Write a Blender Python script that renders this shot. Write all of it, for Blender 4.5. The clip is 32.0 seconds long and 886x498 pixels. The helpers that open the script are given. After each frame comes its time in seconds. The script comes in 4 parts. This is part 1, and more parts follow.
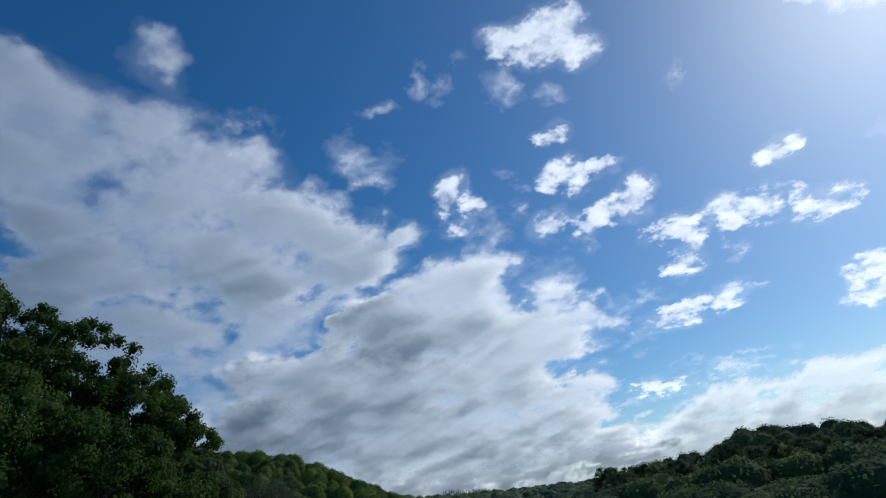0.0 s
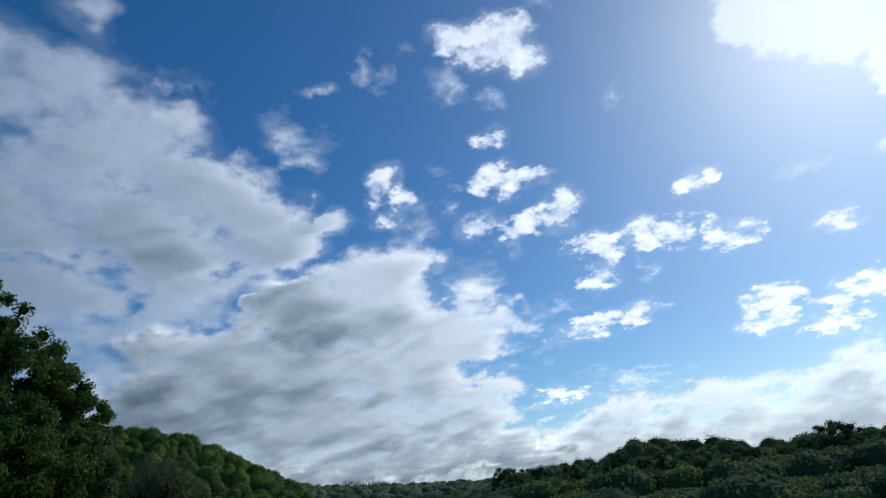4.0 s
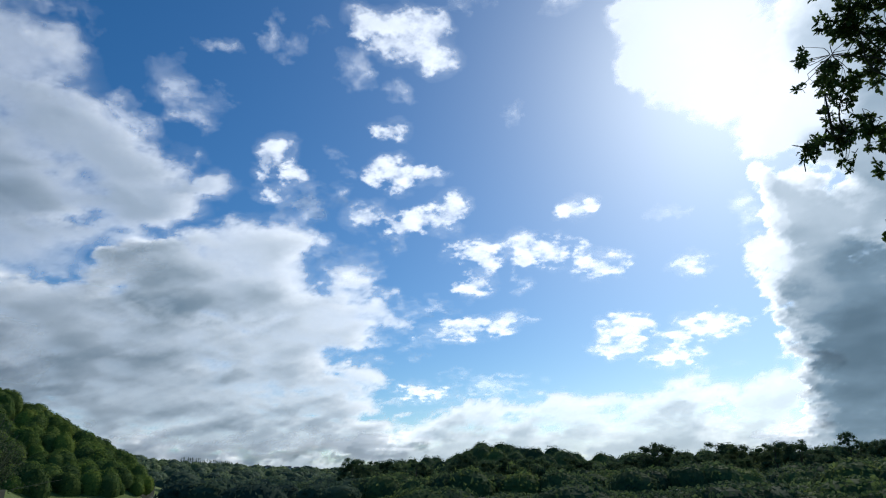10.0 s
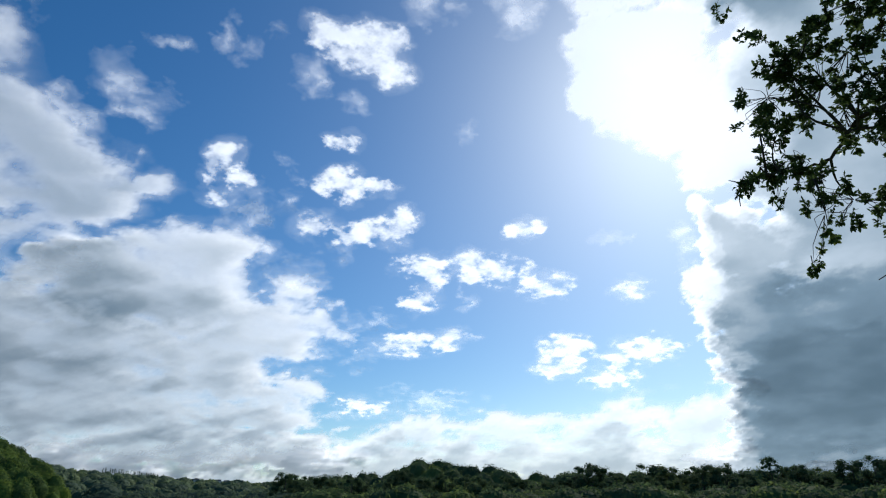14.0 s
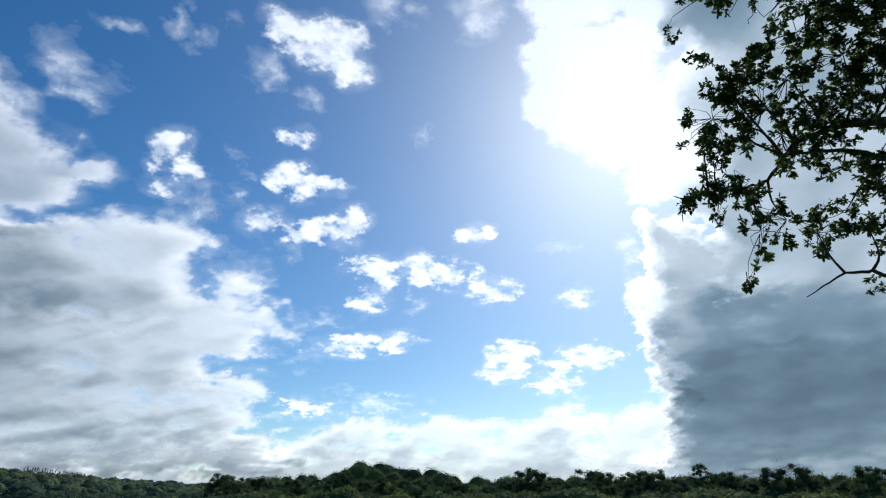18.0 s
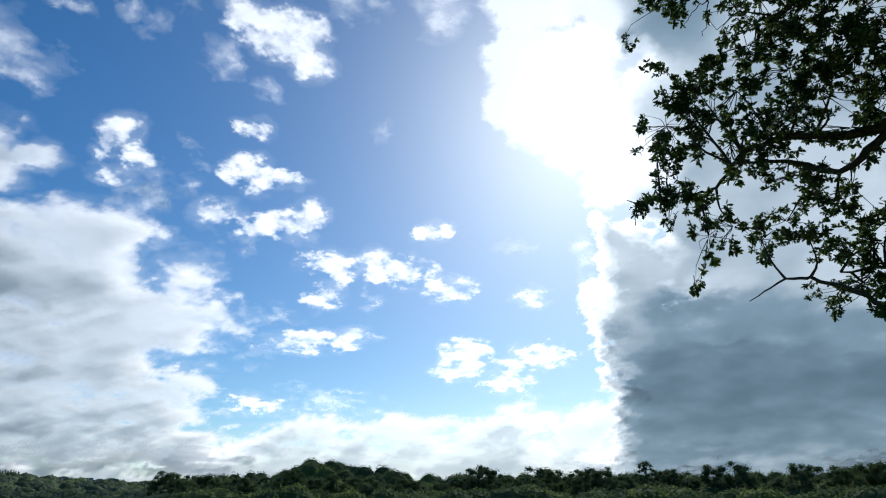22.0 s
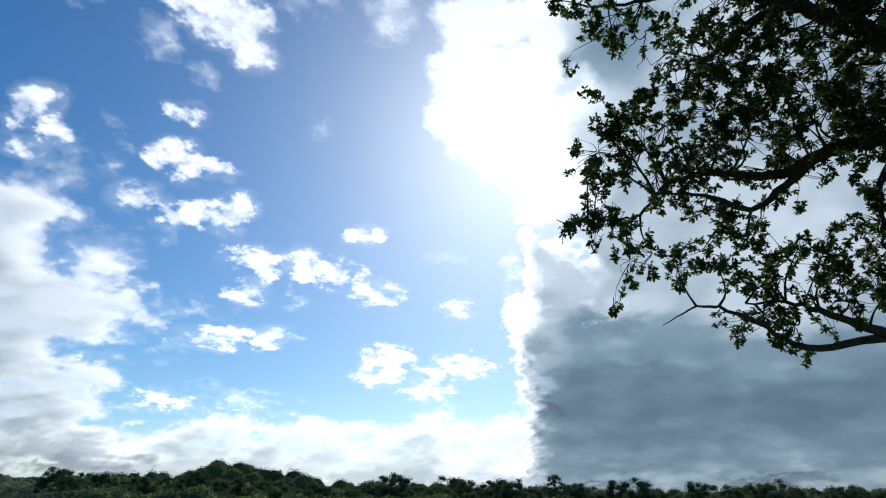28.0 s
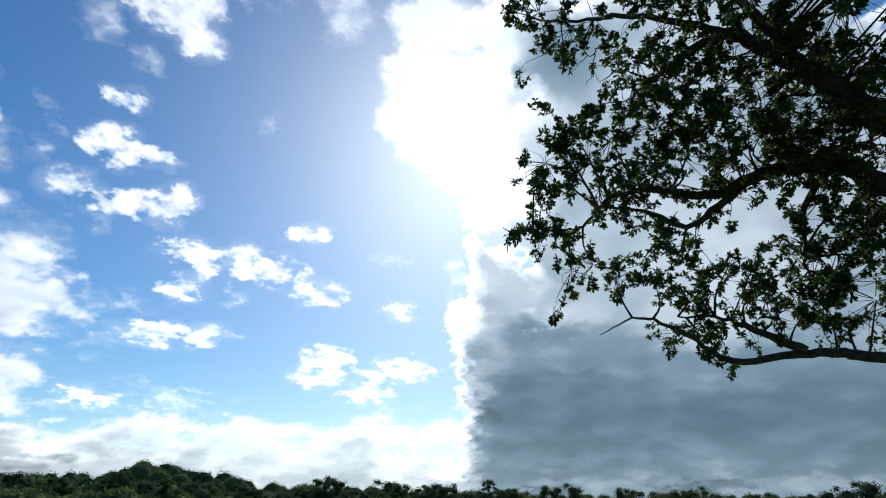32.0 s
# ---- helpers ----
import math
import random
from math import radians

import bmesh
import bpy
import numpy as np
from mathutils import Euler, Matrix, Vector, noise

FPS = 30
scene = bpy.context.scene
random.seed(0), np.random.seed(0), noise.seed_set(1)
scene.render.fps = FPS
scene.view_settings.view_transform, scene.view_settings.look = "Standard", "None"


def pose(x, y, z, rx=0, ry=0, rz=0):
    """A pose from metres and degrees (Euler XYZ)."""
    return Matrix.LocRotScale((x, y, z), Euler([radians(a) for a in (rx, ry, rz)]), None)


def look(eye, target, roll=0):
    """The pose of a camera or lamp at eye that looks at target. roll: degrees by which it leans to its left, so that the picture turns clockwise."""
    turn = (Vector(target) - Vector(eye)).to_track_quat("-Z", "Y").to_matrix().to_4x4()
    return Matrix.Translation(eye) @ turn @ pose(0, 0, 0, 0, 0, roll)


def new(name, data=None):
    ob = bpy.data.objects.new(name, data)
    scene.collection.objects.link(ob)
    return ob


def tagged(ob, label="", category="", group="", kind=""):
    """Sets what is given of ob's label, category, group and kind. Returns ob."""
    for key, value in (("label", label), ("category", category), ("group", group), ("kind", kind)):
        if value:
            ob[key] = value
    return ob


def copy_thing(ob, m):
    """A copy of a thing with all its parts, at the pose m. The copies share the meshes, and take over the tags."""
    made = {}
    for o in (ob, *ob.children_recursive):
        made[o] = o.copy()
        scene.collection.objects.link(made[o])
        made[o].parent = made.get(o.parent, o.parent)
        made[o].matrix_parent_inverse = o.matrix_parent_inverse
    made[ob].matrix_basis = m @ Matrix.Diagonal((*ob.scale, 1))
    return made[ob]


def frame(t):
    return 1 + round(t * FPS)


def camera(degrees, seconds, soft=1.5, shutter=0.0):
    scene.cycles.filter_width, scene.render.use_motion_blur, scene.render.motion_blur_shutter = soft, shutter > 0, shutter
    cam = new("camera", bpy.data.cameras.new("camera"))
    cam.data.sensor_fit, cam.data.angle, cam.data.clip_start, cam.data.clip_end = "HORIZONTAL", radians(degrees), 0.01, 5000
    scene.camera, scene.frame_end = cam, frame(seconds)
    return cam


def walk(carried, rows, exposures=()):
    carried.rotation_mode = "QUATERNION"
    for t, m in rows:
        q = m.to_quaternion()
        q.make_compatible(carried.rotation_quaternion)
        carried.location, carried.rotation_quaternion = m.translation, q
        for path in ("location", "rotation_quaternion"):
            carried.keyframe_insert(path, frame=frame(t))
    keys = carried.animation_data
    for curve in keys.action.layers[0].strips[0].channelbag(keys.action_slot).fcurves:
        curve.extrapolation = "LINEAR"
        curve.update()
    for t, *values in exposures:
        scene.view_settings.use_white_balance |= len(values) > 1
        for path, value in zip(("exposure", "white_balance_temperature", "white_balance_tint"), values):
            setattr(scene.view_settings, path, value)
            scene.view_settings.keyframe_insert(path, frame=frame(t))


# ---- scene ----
SUN_AZ, SUN_EL = 26.0, 35.0
LENS = 72.5


def ray_dir(az, el):
    """Unit vector for a bearing (clockwise from +y) and an elevation, in degrees."""
    a, e = radians(az), radians(el)
    return Vector((math.sin(a) * math.cos(e), math.cos(a) * math.cos(e), math.sin(e)))


EYE = Vector((0.0, 0.0, 1.6))
cam = camera(LENS, 32.0, 1.1)
# seconds and the turn of the camera, which stands on one spot
TURNS = (
    (0, 114.44, 8.49, 26.71),
    (0.5, 114.34, 7.52, 26.24),
    (1, 114.23, 6.53, 25.64),
    (1.5, 114.11, 5.86, 24.84),
    (2, 113.87, 5.54, 23.63),
    (2.5, 113.57, 5.39, 22.27),
    (4.5, 112.51, 5.47, 15.86),
    (5, 112.22, 5.12, 13.83),
    (5.5, 111.95, 4.70, 12.13),
    (6, 111.75, 4.25, 11.00),
    (6.5, 111.62, 3.81, 10.29),
    (7, 111.52, 3.47, 9.70),
    (7.5, 111.42, 3.18, 8.93),
    (8, 111.34, 2.75, 7.94),
    (8.5, 111.32, 2.25, 6.85),
    (9, 111.36, 1.89, 5.80),
    (9.5, 111.35, 1.61, 4.86),
    (10, 111.30, 1.20, 4.09),
    (10.5, 111.26, 0.86, 3.40),
    (11, 111.23, 0.52, 2.75),
    (11.5, 111.24, 0.22, 2.04),
    (12, 111.36, 0.06, 1.30),
    (12.5, 111.64, -0.01, 0.58),
    (13, 112.00, 0.04, -0.04),
    (13.5, 112.33, 0.20, -0.76),
    (14, 112.64, 0.35, -1.57),
    (14.5, 112.87, 0.46, -2.43),
    (16.5, 112.98, -0.05, -5.55),
    (17, 112.93, -0.14, -6.03),
    (17.5, 112.91, -0.13, -6.41),
    (18, 112.89, -0.06, -6.79),
    (18.5, 112.86, 0.11, -7.31),
    (19, 112.82, 0.22, -7.84),
    (19.5, 112.80, 0.26, -8.38),
    (20, 112.79, 0.21, -8.95),
    (20.5, 112.76, 0.19, -9.53),
    (21, 112.73, 0.14, -10.01),
    (21.5, 112.72, 0.10, -10.46),
    (22, 112.67, 0.18, -11.08),
    (22.5, 112.58, 0.26, -11.79),
    (23, 112.51, 0.23, -12.46),
    (23.5, 112.47, 0.03, -12.96),
    (24, 112.52, -0.13, -13.32),
    (24.5, 112.61, -0.20, -13.62),
    (25, 112.73, -0.14, -14.02),
    (25.5, 112.95, -0.02, -14.63),
    (27.5, 113.13, -1.14, -18.17),
    (28, 113.40, -1.33, -18.84),
    (28.5, 113.67, -1.47, -19.54),
    (29, 113.95, -1.56, -20.35),
    (29.5, 114.16, -1.63, -21.34),
    (30, 114.24, -1.56, -22.36),
    (30.5, 114.23, -1.36, -23.15),
    (31, 114.10, -1.26, -23.66),
    (31.5, 113.95, -1.40, -24.14),
    (32, 113.90, -1.61, -24.58),
)
EXPOSURES = ((0.0, -0.5, 6250, 10), (6.0, -0.35, 6350, 10), (13.0, -0.27, 6450, 10), (22.0, -0.16, 6600, 10), (32.0, -0.12, 6650, 10))
walk(cam, [(t, pose(EYE.x, EYE.y, EYE.z, rx, ry, rz)) for t, rx, ry, rz in TURNS], EXPOSURES)

# ---- light ----
world = bpy.data.worlds.new("sky")
scene.world = world
world.use_nodes = True
wn, wl = world.node_tree.nodes, world.node_tree.links
sky = wn.new("ShaderNodeTexSky")
sky.sky_type = "NISHITA"
sky.sun_disc = False
sky.sun_elevation = radians(SUN_EL)
sky.sun_rotation = radians(SUN_AZ)
sky.air_density, sky.dust_density, sky.ozone_density = 1.0, 0.95, 3.6
sky.altitude = 600
wn["Background"].inputs["Strength"].default_value = 0.115
deep = wn.new("ShaderNodeHueSaturation")
deep.inputs["Saturation"].default_value = 1.3
deep.inputs["Hue"].default_value = 0.5
wl.new(sky.outputs["Color"], deep.inputs["Color"])
cast_ = wn.new("ShaderNodeMix")
cast_.data_type, cast_.blend_type = "RGBA", "MULTIPLY"
cast_.inputs["Factor"].default_value = 1.0
cast_.inputs[7].default_value = (0.885, 1.02, 1.03, 1)
wl.new(deep.outputs["Color"], cast_.inputs[6])
wl.new(cast_.outputs[2], wn["Background"].inputs["Color"])

sun_data = bpy.data.lights.new("sun", "SUN")
sun_data.energy, sun_data.angle, sun_data.color = 5.0, radians(0.53), (1.0, 0.975, 0.93)
sun = new("sun", sun_data)
sun.matrix_world = look(ray_dir(SUN_AZ, SUN_EL) * 100, (0, 0, 0))


# ---- materials ----
def material(name, rough=0.8):
    m = bpy.data.materials.new(name)
    m.use_nodes = True
    n, l = m.node_tree.nodes, m.node_tree.links
    b = n["Principled BSDF"]
    b.inputs["Roughness"].default_value = rough
    b.inputs["Specular IOR Level"].default_value = 0.15
    return m, n, l, b


def ramp(n, l, source, stops):
    r = n.new("ShaderNodeValToRGB")
    e = r.color_ramp.elements
    while len(e) < len(stops):
        e.new(0.5)
    for i, (p, c) in enumerate(stops):
        e[i].position, e[i].color = p, (*c, 1)
    l.new(source, r.inputs["Fac"])
    return r.outputs["Color"]


def noise_node(n, l, scale, detail=4.0, coords="Object", rough=0.6):
    t = n.new("ShaderNodeTexCoord")
    x = n.new("ShaderNodeTexNoise")
    x.inputs["Scale"].default_value, x.inputs["Detail"].default_value = scale, detail
    x.inputs["Roughness"].default_value = rough
    l.new(t.outputs[coords], x.inputs["Vector"])
    return x.outputs["Fac"]


def leaf_material(name, dark, light, tint, patch=0.12, gloss=0.7, shine=0.02, through_=0.42):
    """Foliage: leaves reflect and let light through; hue varies from leaf to leaf and from crown to crown."""
    m, n, l, b = material(name, gloss)
    b.inputs["Specular IOR Level"].default_value = shine
    geo = n.new("ShaderNodeNewGeometry")
    per_leaf = ramp(n, l, geo.outputs["Random Per Island"], ((0.0, dark), (0.6, light), (1.0, tint)))
    pos = n.new("ShaderNodeTexNoise")
    pos.inputs["Scale"].default_value, pos.inputs["Detail"].default_value = patch, 3.0
    l.new(geo.outputs["Position"], pos.inputs["Vector"])
    big = ramp(n, l, pos.outputs["Fac"], ((0.3, (0.55, 0.62, 0.6)), (0.55, (1, 1, 1)), (0.72, (1.2, 1.12, 0.85))))
    mul = n.new("ShaderNodeMix")
    mul.data_type, mul.blend_type = "RGBA", "MULTIPLY"
    mul.inputs["Factor"].default_value = 1.0
    l.new(per_leaf, mul.inputs["A"]), l.new(big, mul.inputs["B"])
    # each crown has a tone of its own
    tone = n.new("ShaderNodeAttribute")
    tone.attribute_name = "tone"
    info = n.new("ShaderNodeObjectInfo")
    sum_ = n.new("ShaderNodeMath")
    sum_.operation = "MULTIPLY_ADD"
    sum_.inputs[1].default_value = 0.35
    l.new(info.outputs["Random"], sum_.inputs[0]), l.new(tone.outputs["Fac"], sum_.inputs[2])
    crown = ramp(n, l, sum_.outputs["Value"], ((0.0, (0.75, 0.8, 0.8)), (0.5, (1.0, 1.0, 1.0)), (0.85, (1.35, 1.3, 1.05)), (1.0, (1.5, 1.4, 1.0))))
    both = n.new("ShaderNodeMix")
    both.data_type, both.blend_type = "RGBA", "MULTIPLY"
    both.inputs["Factor"].default_value = 1.0
    l.new(mul.outputs["Result"], both.inputs["A"]), l.new(crown, both.inputs["B"])
    mul = both
    l.new(mul.outputs["Result"], b.inputs["Base Color"])
    tr = n.new("ShaderNodeBsdfTranslucent")
    l.new(mul.outputs["Result"], tr.inputs["Color"])
    mix = n.new("ShaderNodeMixShader")
    mix.inputs["Fac"].default_value = through_
    l.new(b.outputs["BSDF"], mix.inputs[1]), l.new(tr.outputs["BSDF"], mix.inputs[2])
    l.new(mix.outputs["Shader"], n["Material Output"].inputs["Surface"])
    return m


def bark_material(name, a, c, scale):
    m, n, l, b = material(name, 0.9)
    f = noise_node(n, l, scale, 6.0)
    l.new(ramp(n, l, f, ((0.3, a), (0.7, c))), b.inputs["Base Color"])
    bump = n.new("ShaderNodeBump")
    bump.inputs["Strength"].default_value, bump.inputs["Distance"].default_value = 0.6, 0.02
    l.new(f, bump.inputs["Height"]), l.new(bump.outputs["Normal"], b.inputs["Normal"])
    return m


LEAF_WOOD = leaf_material("woodland_leaves", (0.09, 0.135, 0.068), (0.12, 0.168, 0.076), (0.165, 0.21, 0.08), 0.06, 0.7, 0.02, 0.45)
LEAF_NEAR = leaf_material("bank_leaves", (0.075, 0.135, 0.04), (0.11, 0.185, 0.048), (0.16, 0.23, 0.06), 0.25, 0.7, 0.02, 0.52)
# Distance haze is mixed into this leaf colour, so it leans blue
LEAF_HAZE = leaf_material("hazed_leaves", (0.09, 0.13, 0.095), (0.11, 0.155, 0.105), (0.13, 0.175, 0.11), 0.02, 0.7, 0.02, 0.42)
LEAF_LEFT = leaf_material("hillside_leaves", (0.08, 0.13, 0.045), (0.12, 0.18, 0.055), (0.19, 0.24, 0.07), 0.07, 0.7, 0.02, 0.38)
LEAF_LIME = leaf_material("lime_leaves", (0.07, 0.12, 0.015), (0.12, 0.18, 0.025), (0.16, 0.2, 0.04), 0.2)
LEAF_WILLOW = leaf_material("willow_leaves", (0.09, 0.115, 0.055), (0.13, 0.16, 0.08), (0.18, 0.2, 0.11), 0.4, 0.7, 0.02, 0.6)
LEAF_OAK = leaf_material("oak_leaves", (0.06, 0.1, 0.035), (0.1, 0.15, 0.045), (0.14, 0.18, 0.06), 0.8, 0.5, 0.12, 0.5)
BARK = bark_material("bark", (0.05, 0.04, 0.032), (0.13, 0.11, 0.09), 3.0)
BARK_OAK = bark_material("oak_bark", (0.035, 0.028, 0.023), (0.11, 0.092, 0.075), 14.0)

GRASS, gn, gl, gb = material("grass", 0.9)
g1, g2 = noise_node(gn, gl, 0.03, 5.0), noise_node(gn, gl, 1.5, 6.0)
gm = gn.new("ShaderNodeMath")
gm.operation = "MULTIPLY_ADD"
gm.inputs[1].default_value, gm.inputs[2].default_value = 0.5, 0.0
gl.new(g1, gm.inputs[0])
ga = gn.new("ShaderNodeMath")
ga.operation = "MULTIPLY_ADD"
ga.inputs[1].default_value = 0.5
gl.new(g2, ga.inputs[0]), gl.new(gm.outputs["Value"], ga.inputs[2])
gl.new(ramp(gn, gl, ga.outputs["Value"], ((0.3, (0.08, 0.11, 0.028)), (0.5, (0.13, 0.17, 0.042)), (0.7, (0.2, 0.22, 0.07)))), gb.inputs["Base Color"])

# Cloud: droplets that scatter light on; the vertex values are the cover along the line of sight and the optical depth
# towards the sun, which paints the cloud's self-shade into its colour
CLOUD = bpy.data.materials.new("cloud_droplets")
CLOUD.use_nodes = True
cn, cl = CLOUD.node_tree.nodes, CLOUD.node_tree.links
cn.remove(cn["Principled BSDF"])
self_shade = cn.new("ShaderNodeAttribute")
self_shade.attribute_name = "self_shade"
cover = cn.new("ShaderNodeAttribute")
cover.attribute_name = "cover"


def decay(rate, source):
    """exp(-rate * source)"""
    a = cn.new("ShaderNodeMath")
    a.operation = "MULTIPLY"
    a.inputs[1].default_value = -rate
    cl.new(source.outputs["Fac"], a.inputs[0])
    e = cn.new("ShaderNodeMath")
    e.operation = "EXPONENT"
    cl.new(a.outputs["Value"], e.inputs[0])
    return e.outputs["Value"]


# Self-shade painted as colour: slate where deep, near white where thin
shade_tint = ramp(cn, cl, decay(0.85, self_shade), ((0.0, (0.057, 0.095, 0.127)), (0.2, (0.146, 0.212, 0.268)), (0.5, (0.465, 0.525, 0.58)), (0.82, (0.93, 0.95, 0.97))))
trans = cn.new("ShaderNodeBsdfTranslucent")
cl.new(shade_tint, trans.inputs["Color"])
diff = cn.new("ShaderNodeBsdfDiffuse")
diff.inputs["Color"].default_value = (0.85, 0.87, 0.9, 1)
body = cn.new("ShaderNodeMixShader")
body.inputs["Fac"].default_value = 0.9
cl.new(diff.outputs["BSDF"], body.inputs[1]), cl.new(trans.outputs["BSDF"], body.inputs[2])
clear = cn.new("ShaderNodeBsdfTransparent")
veil = cn.new("ShaderNodeMixShader")
cl.new(decay(3.0, cover), veil.inputs["Fac"])
cl.new(body.outputs["Shader"], veil.inputs[1]), cl.new(clear.outputs["BSDF"], veil.inputs[2])
cl.new(veil.outputs["Shader"], cn["Material Output"].inputs["Surface"])


# ---- mesh helpers ----
def mesh_from(name, verts, faces, mat, smooth=False):
    me = bpy.data.meshes.new(name)
    me.from_pydata(np.asarray(verts, dtype=float).tolist() if len(verts) else [], [], faces if isinstance(faces, list) else faces.tolist())
    me.materials.append(mat)
    if smooth:
        me.polygons.foreach_set("use_smooth", [True] * len(me.polygons))
    me.update()
    return me


def part(name, me, parent, label=""):
    ob = new(name, me)
    ob.parent = parent
    if label:
        ob["label"] = label
    return ob


def tube(points, radii, sides=7):
    """Verts and faces of a tapered, closed tube along points."""
    pts = [Vector(p) for p in points]
    verts, faces = [], []
    for i, p in enumerate(pts):
        d = (pts[min(i + 1, len(pts) - 1)] - pts[max(i - 1, 0)]).normalized()
        a = d.cross(Vector((0.31, 0.23, 0.92))).normalized()
        b = d.cross(a)
        for k in range(sides):
            w = 2 * math.pi * k / sides
            r = radii[i] * (1 + 0.08 * math.sin(3 * w + i))
            verts.append(p + (a * math.cos(w) + b * math.sin(w)) * r)
    for i in range(len(pts) - 1):
        for k in range(sides):
            k2 = (k + 1) % sides
            faces.append((i * sides + k, i * sides + k2, (i + 1) * sides + k2, (i + 1) * sides + k))
    faces.append(tuple(range(sides))[::-1])
    faces.append(tuple(range((len(pts) - 1) * sides, len(pts) * sides)))
    return verts, faces


def join(pieces):
    verts, faces = [], []
    for v, f in pieces:
        o = len(verts)
        verts.extend(v)
        faces.extend(tuple(i + o for i in q) for q in f)
    return verts, faces


def smooth_line(pts, n=6):
    """Catmull-Rom through pts."""
    p = [np.array(q, dtype=float) for q in pts]
    p = [2 * p[0] - p[1], *p, 2 * p[-1] - p[-2]]
    out = []
    for i in range(1, len(p) - 2):
        for k in range(n):
            t = k / n
            out.append(0.5 * (2 * p[i] + (p[i + 1] - p[i - 1]) * t + (2 * p[i - 1] - 5 * p[i] + 4 * p[i + 1] - p[i + 2]) * t * t
                              + (3 * p[i] - p[i - 1] - 3 * p[i + 1] + p[i + 2]) * t ** 3))
    out.append(p[-2])
    return out


def leaf_quads(centres, normals, size, rng, droop=0.2):
    """One four-cornered leaf clump at each centre, turned about its normal."""
    n = len(centres)
    nr = normals + rng.normal(0, 0.36, (n, 3))
    nr /= np.linalg.norm(nr, axis=1)[:, None] + 1e-9
    up = rng.normal(0, 1, (n, 3))
    u = np.cross(nr, up)
    u /= np.linalg.norm(u, axis=1)[:, None] + 1e-9
    v = np.cross(nr, u)
    s = size * rng.uniform(0.55, 1.25, (n, 1))
    a = rng.uniform(0.45, 0.8, (n, 1))
    bend = nr * s * rng.uniform(-0.35, 0.35, (n, 1))
    verts = np.stack([centres - u * s, centres - v * s * a + bend, centres + u * s, centres + v * s * a + bend], 1).reshape(-1, 3)
    verts[:, 2] -= droop * size * rng.uniform(0, 1, len(verts))
    faces = np.arange(4 * n).reshape(-1, 4)
    return verts, faces


def ball_template(cuts):
    """A cube rounded to a ball, in quads."""
    vs, fs, seen = [], [], {}
    def at(p):
        k = tuple(round(float(c), 4) for c in p)
        if k not in seen:
            seen[k] = len(vs)
            vs.append(np.array(p) / np.linalg.norm(p))
        return seen[k]
    g = np.linspace(-1, 1, cuts + 1)
    for ax in range(3):
        for side in (-1, 1):
            for i in range(cuts):
                for j in range(cuts):
                    q = []
                    for a, b in ((i, j), (i + 1, j), (i + 1, j + 1), (i, j + 1)):
                        p = [0.0, 0.0, 0.0]
                        p[ax], p[(ax + 1) % 3], p[(ax + 2) % 3] = side, g[a], g[b]
                        q.append(at(p))
                    fs.append(q if side > 0 else q[::-1])
    return np.array(vs), np.array(fs)


BALLS = {1: ball_template(1), 2: ball_template(2), 3: ball_template(5)}


def crown(rng, width, height, base, lobes, leaves, leaf, fill=0.7, cuts=2):
    """Leaves of a crown, with a solid ball added inside each lobe to cast shade."""
    c, n, lobe = crown_points(rng, width, height, base, lobes, leaves)
    v, f = leaf_quads(c, n, leaf, rng)
    bv, bf = BALLS[cuts]
    vs, fs, o = [v], [f], len(v)
    for p, r in lobe:
        k = bv * fill * (1 + rng.normal(0, 0.09, (len(bv), 1)))
        w = rng.uniform(0, 6.28)
        k = k @ np.array([[math.cos(w), math.sin(w), 0], [-math.sin(w), math.cos(w), 0], [0, 0, 1]])
        vs.append(p + k * r), fs.append(bf + o)
        o += len(bv)
    return np.concatenate(vs), np.concatenate(fs)


def crown_points(rng, width, height, base, lobes, leaves, gap=0.0):
    """Leaf places on many overlapping lobes that fill a crown of that width from base up to height."""
    cs, ns, inner = [], [], []
    mid, half = (base + height) / 2, (height - base) / 2
    per = leaves // lobes
    for i in range(lobes):
        while True:
            q = rng.uniform(-1, 1, 3)
            if 0.15 < q @ q < 1:
                break
        q *= 0.78
        c = np.array([q[0] * width / 2, q[1] * width / 2, mid + q[2] * half])
        r = width * rng.uniform(0.5, 0.9) / math.sqrt(lobes)
        d = rng.normal(0, 1, (per, 3))
        d[:, 2] += 0.25
        d /= np.linalg.norm(d, axis=1)[:, None]
        rad = r * rng.uniform(0.68, 1.2, (per, 1)) * np.array([1, 1, 0.82])
        cs.append(c + d * rad)
        ns.append(d)
        inner.append((c, r * np.array([1, 1, 0.82])))
    cs, ns = np.concatenate(cs), np.concatenate(ns)
    top = cs[:, 2].max()
    grow = (height - base) / (top - base)
    cs[:, 2] = base + (cs[:, 2] - base) * grow
    inner = [(np.array([c[0], c[1], base + (c[2] - base) * grow]), r * np.array([1, 1, grow])) for c, r in inner]
    return cs, ns, inner


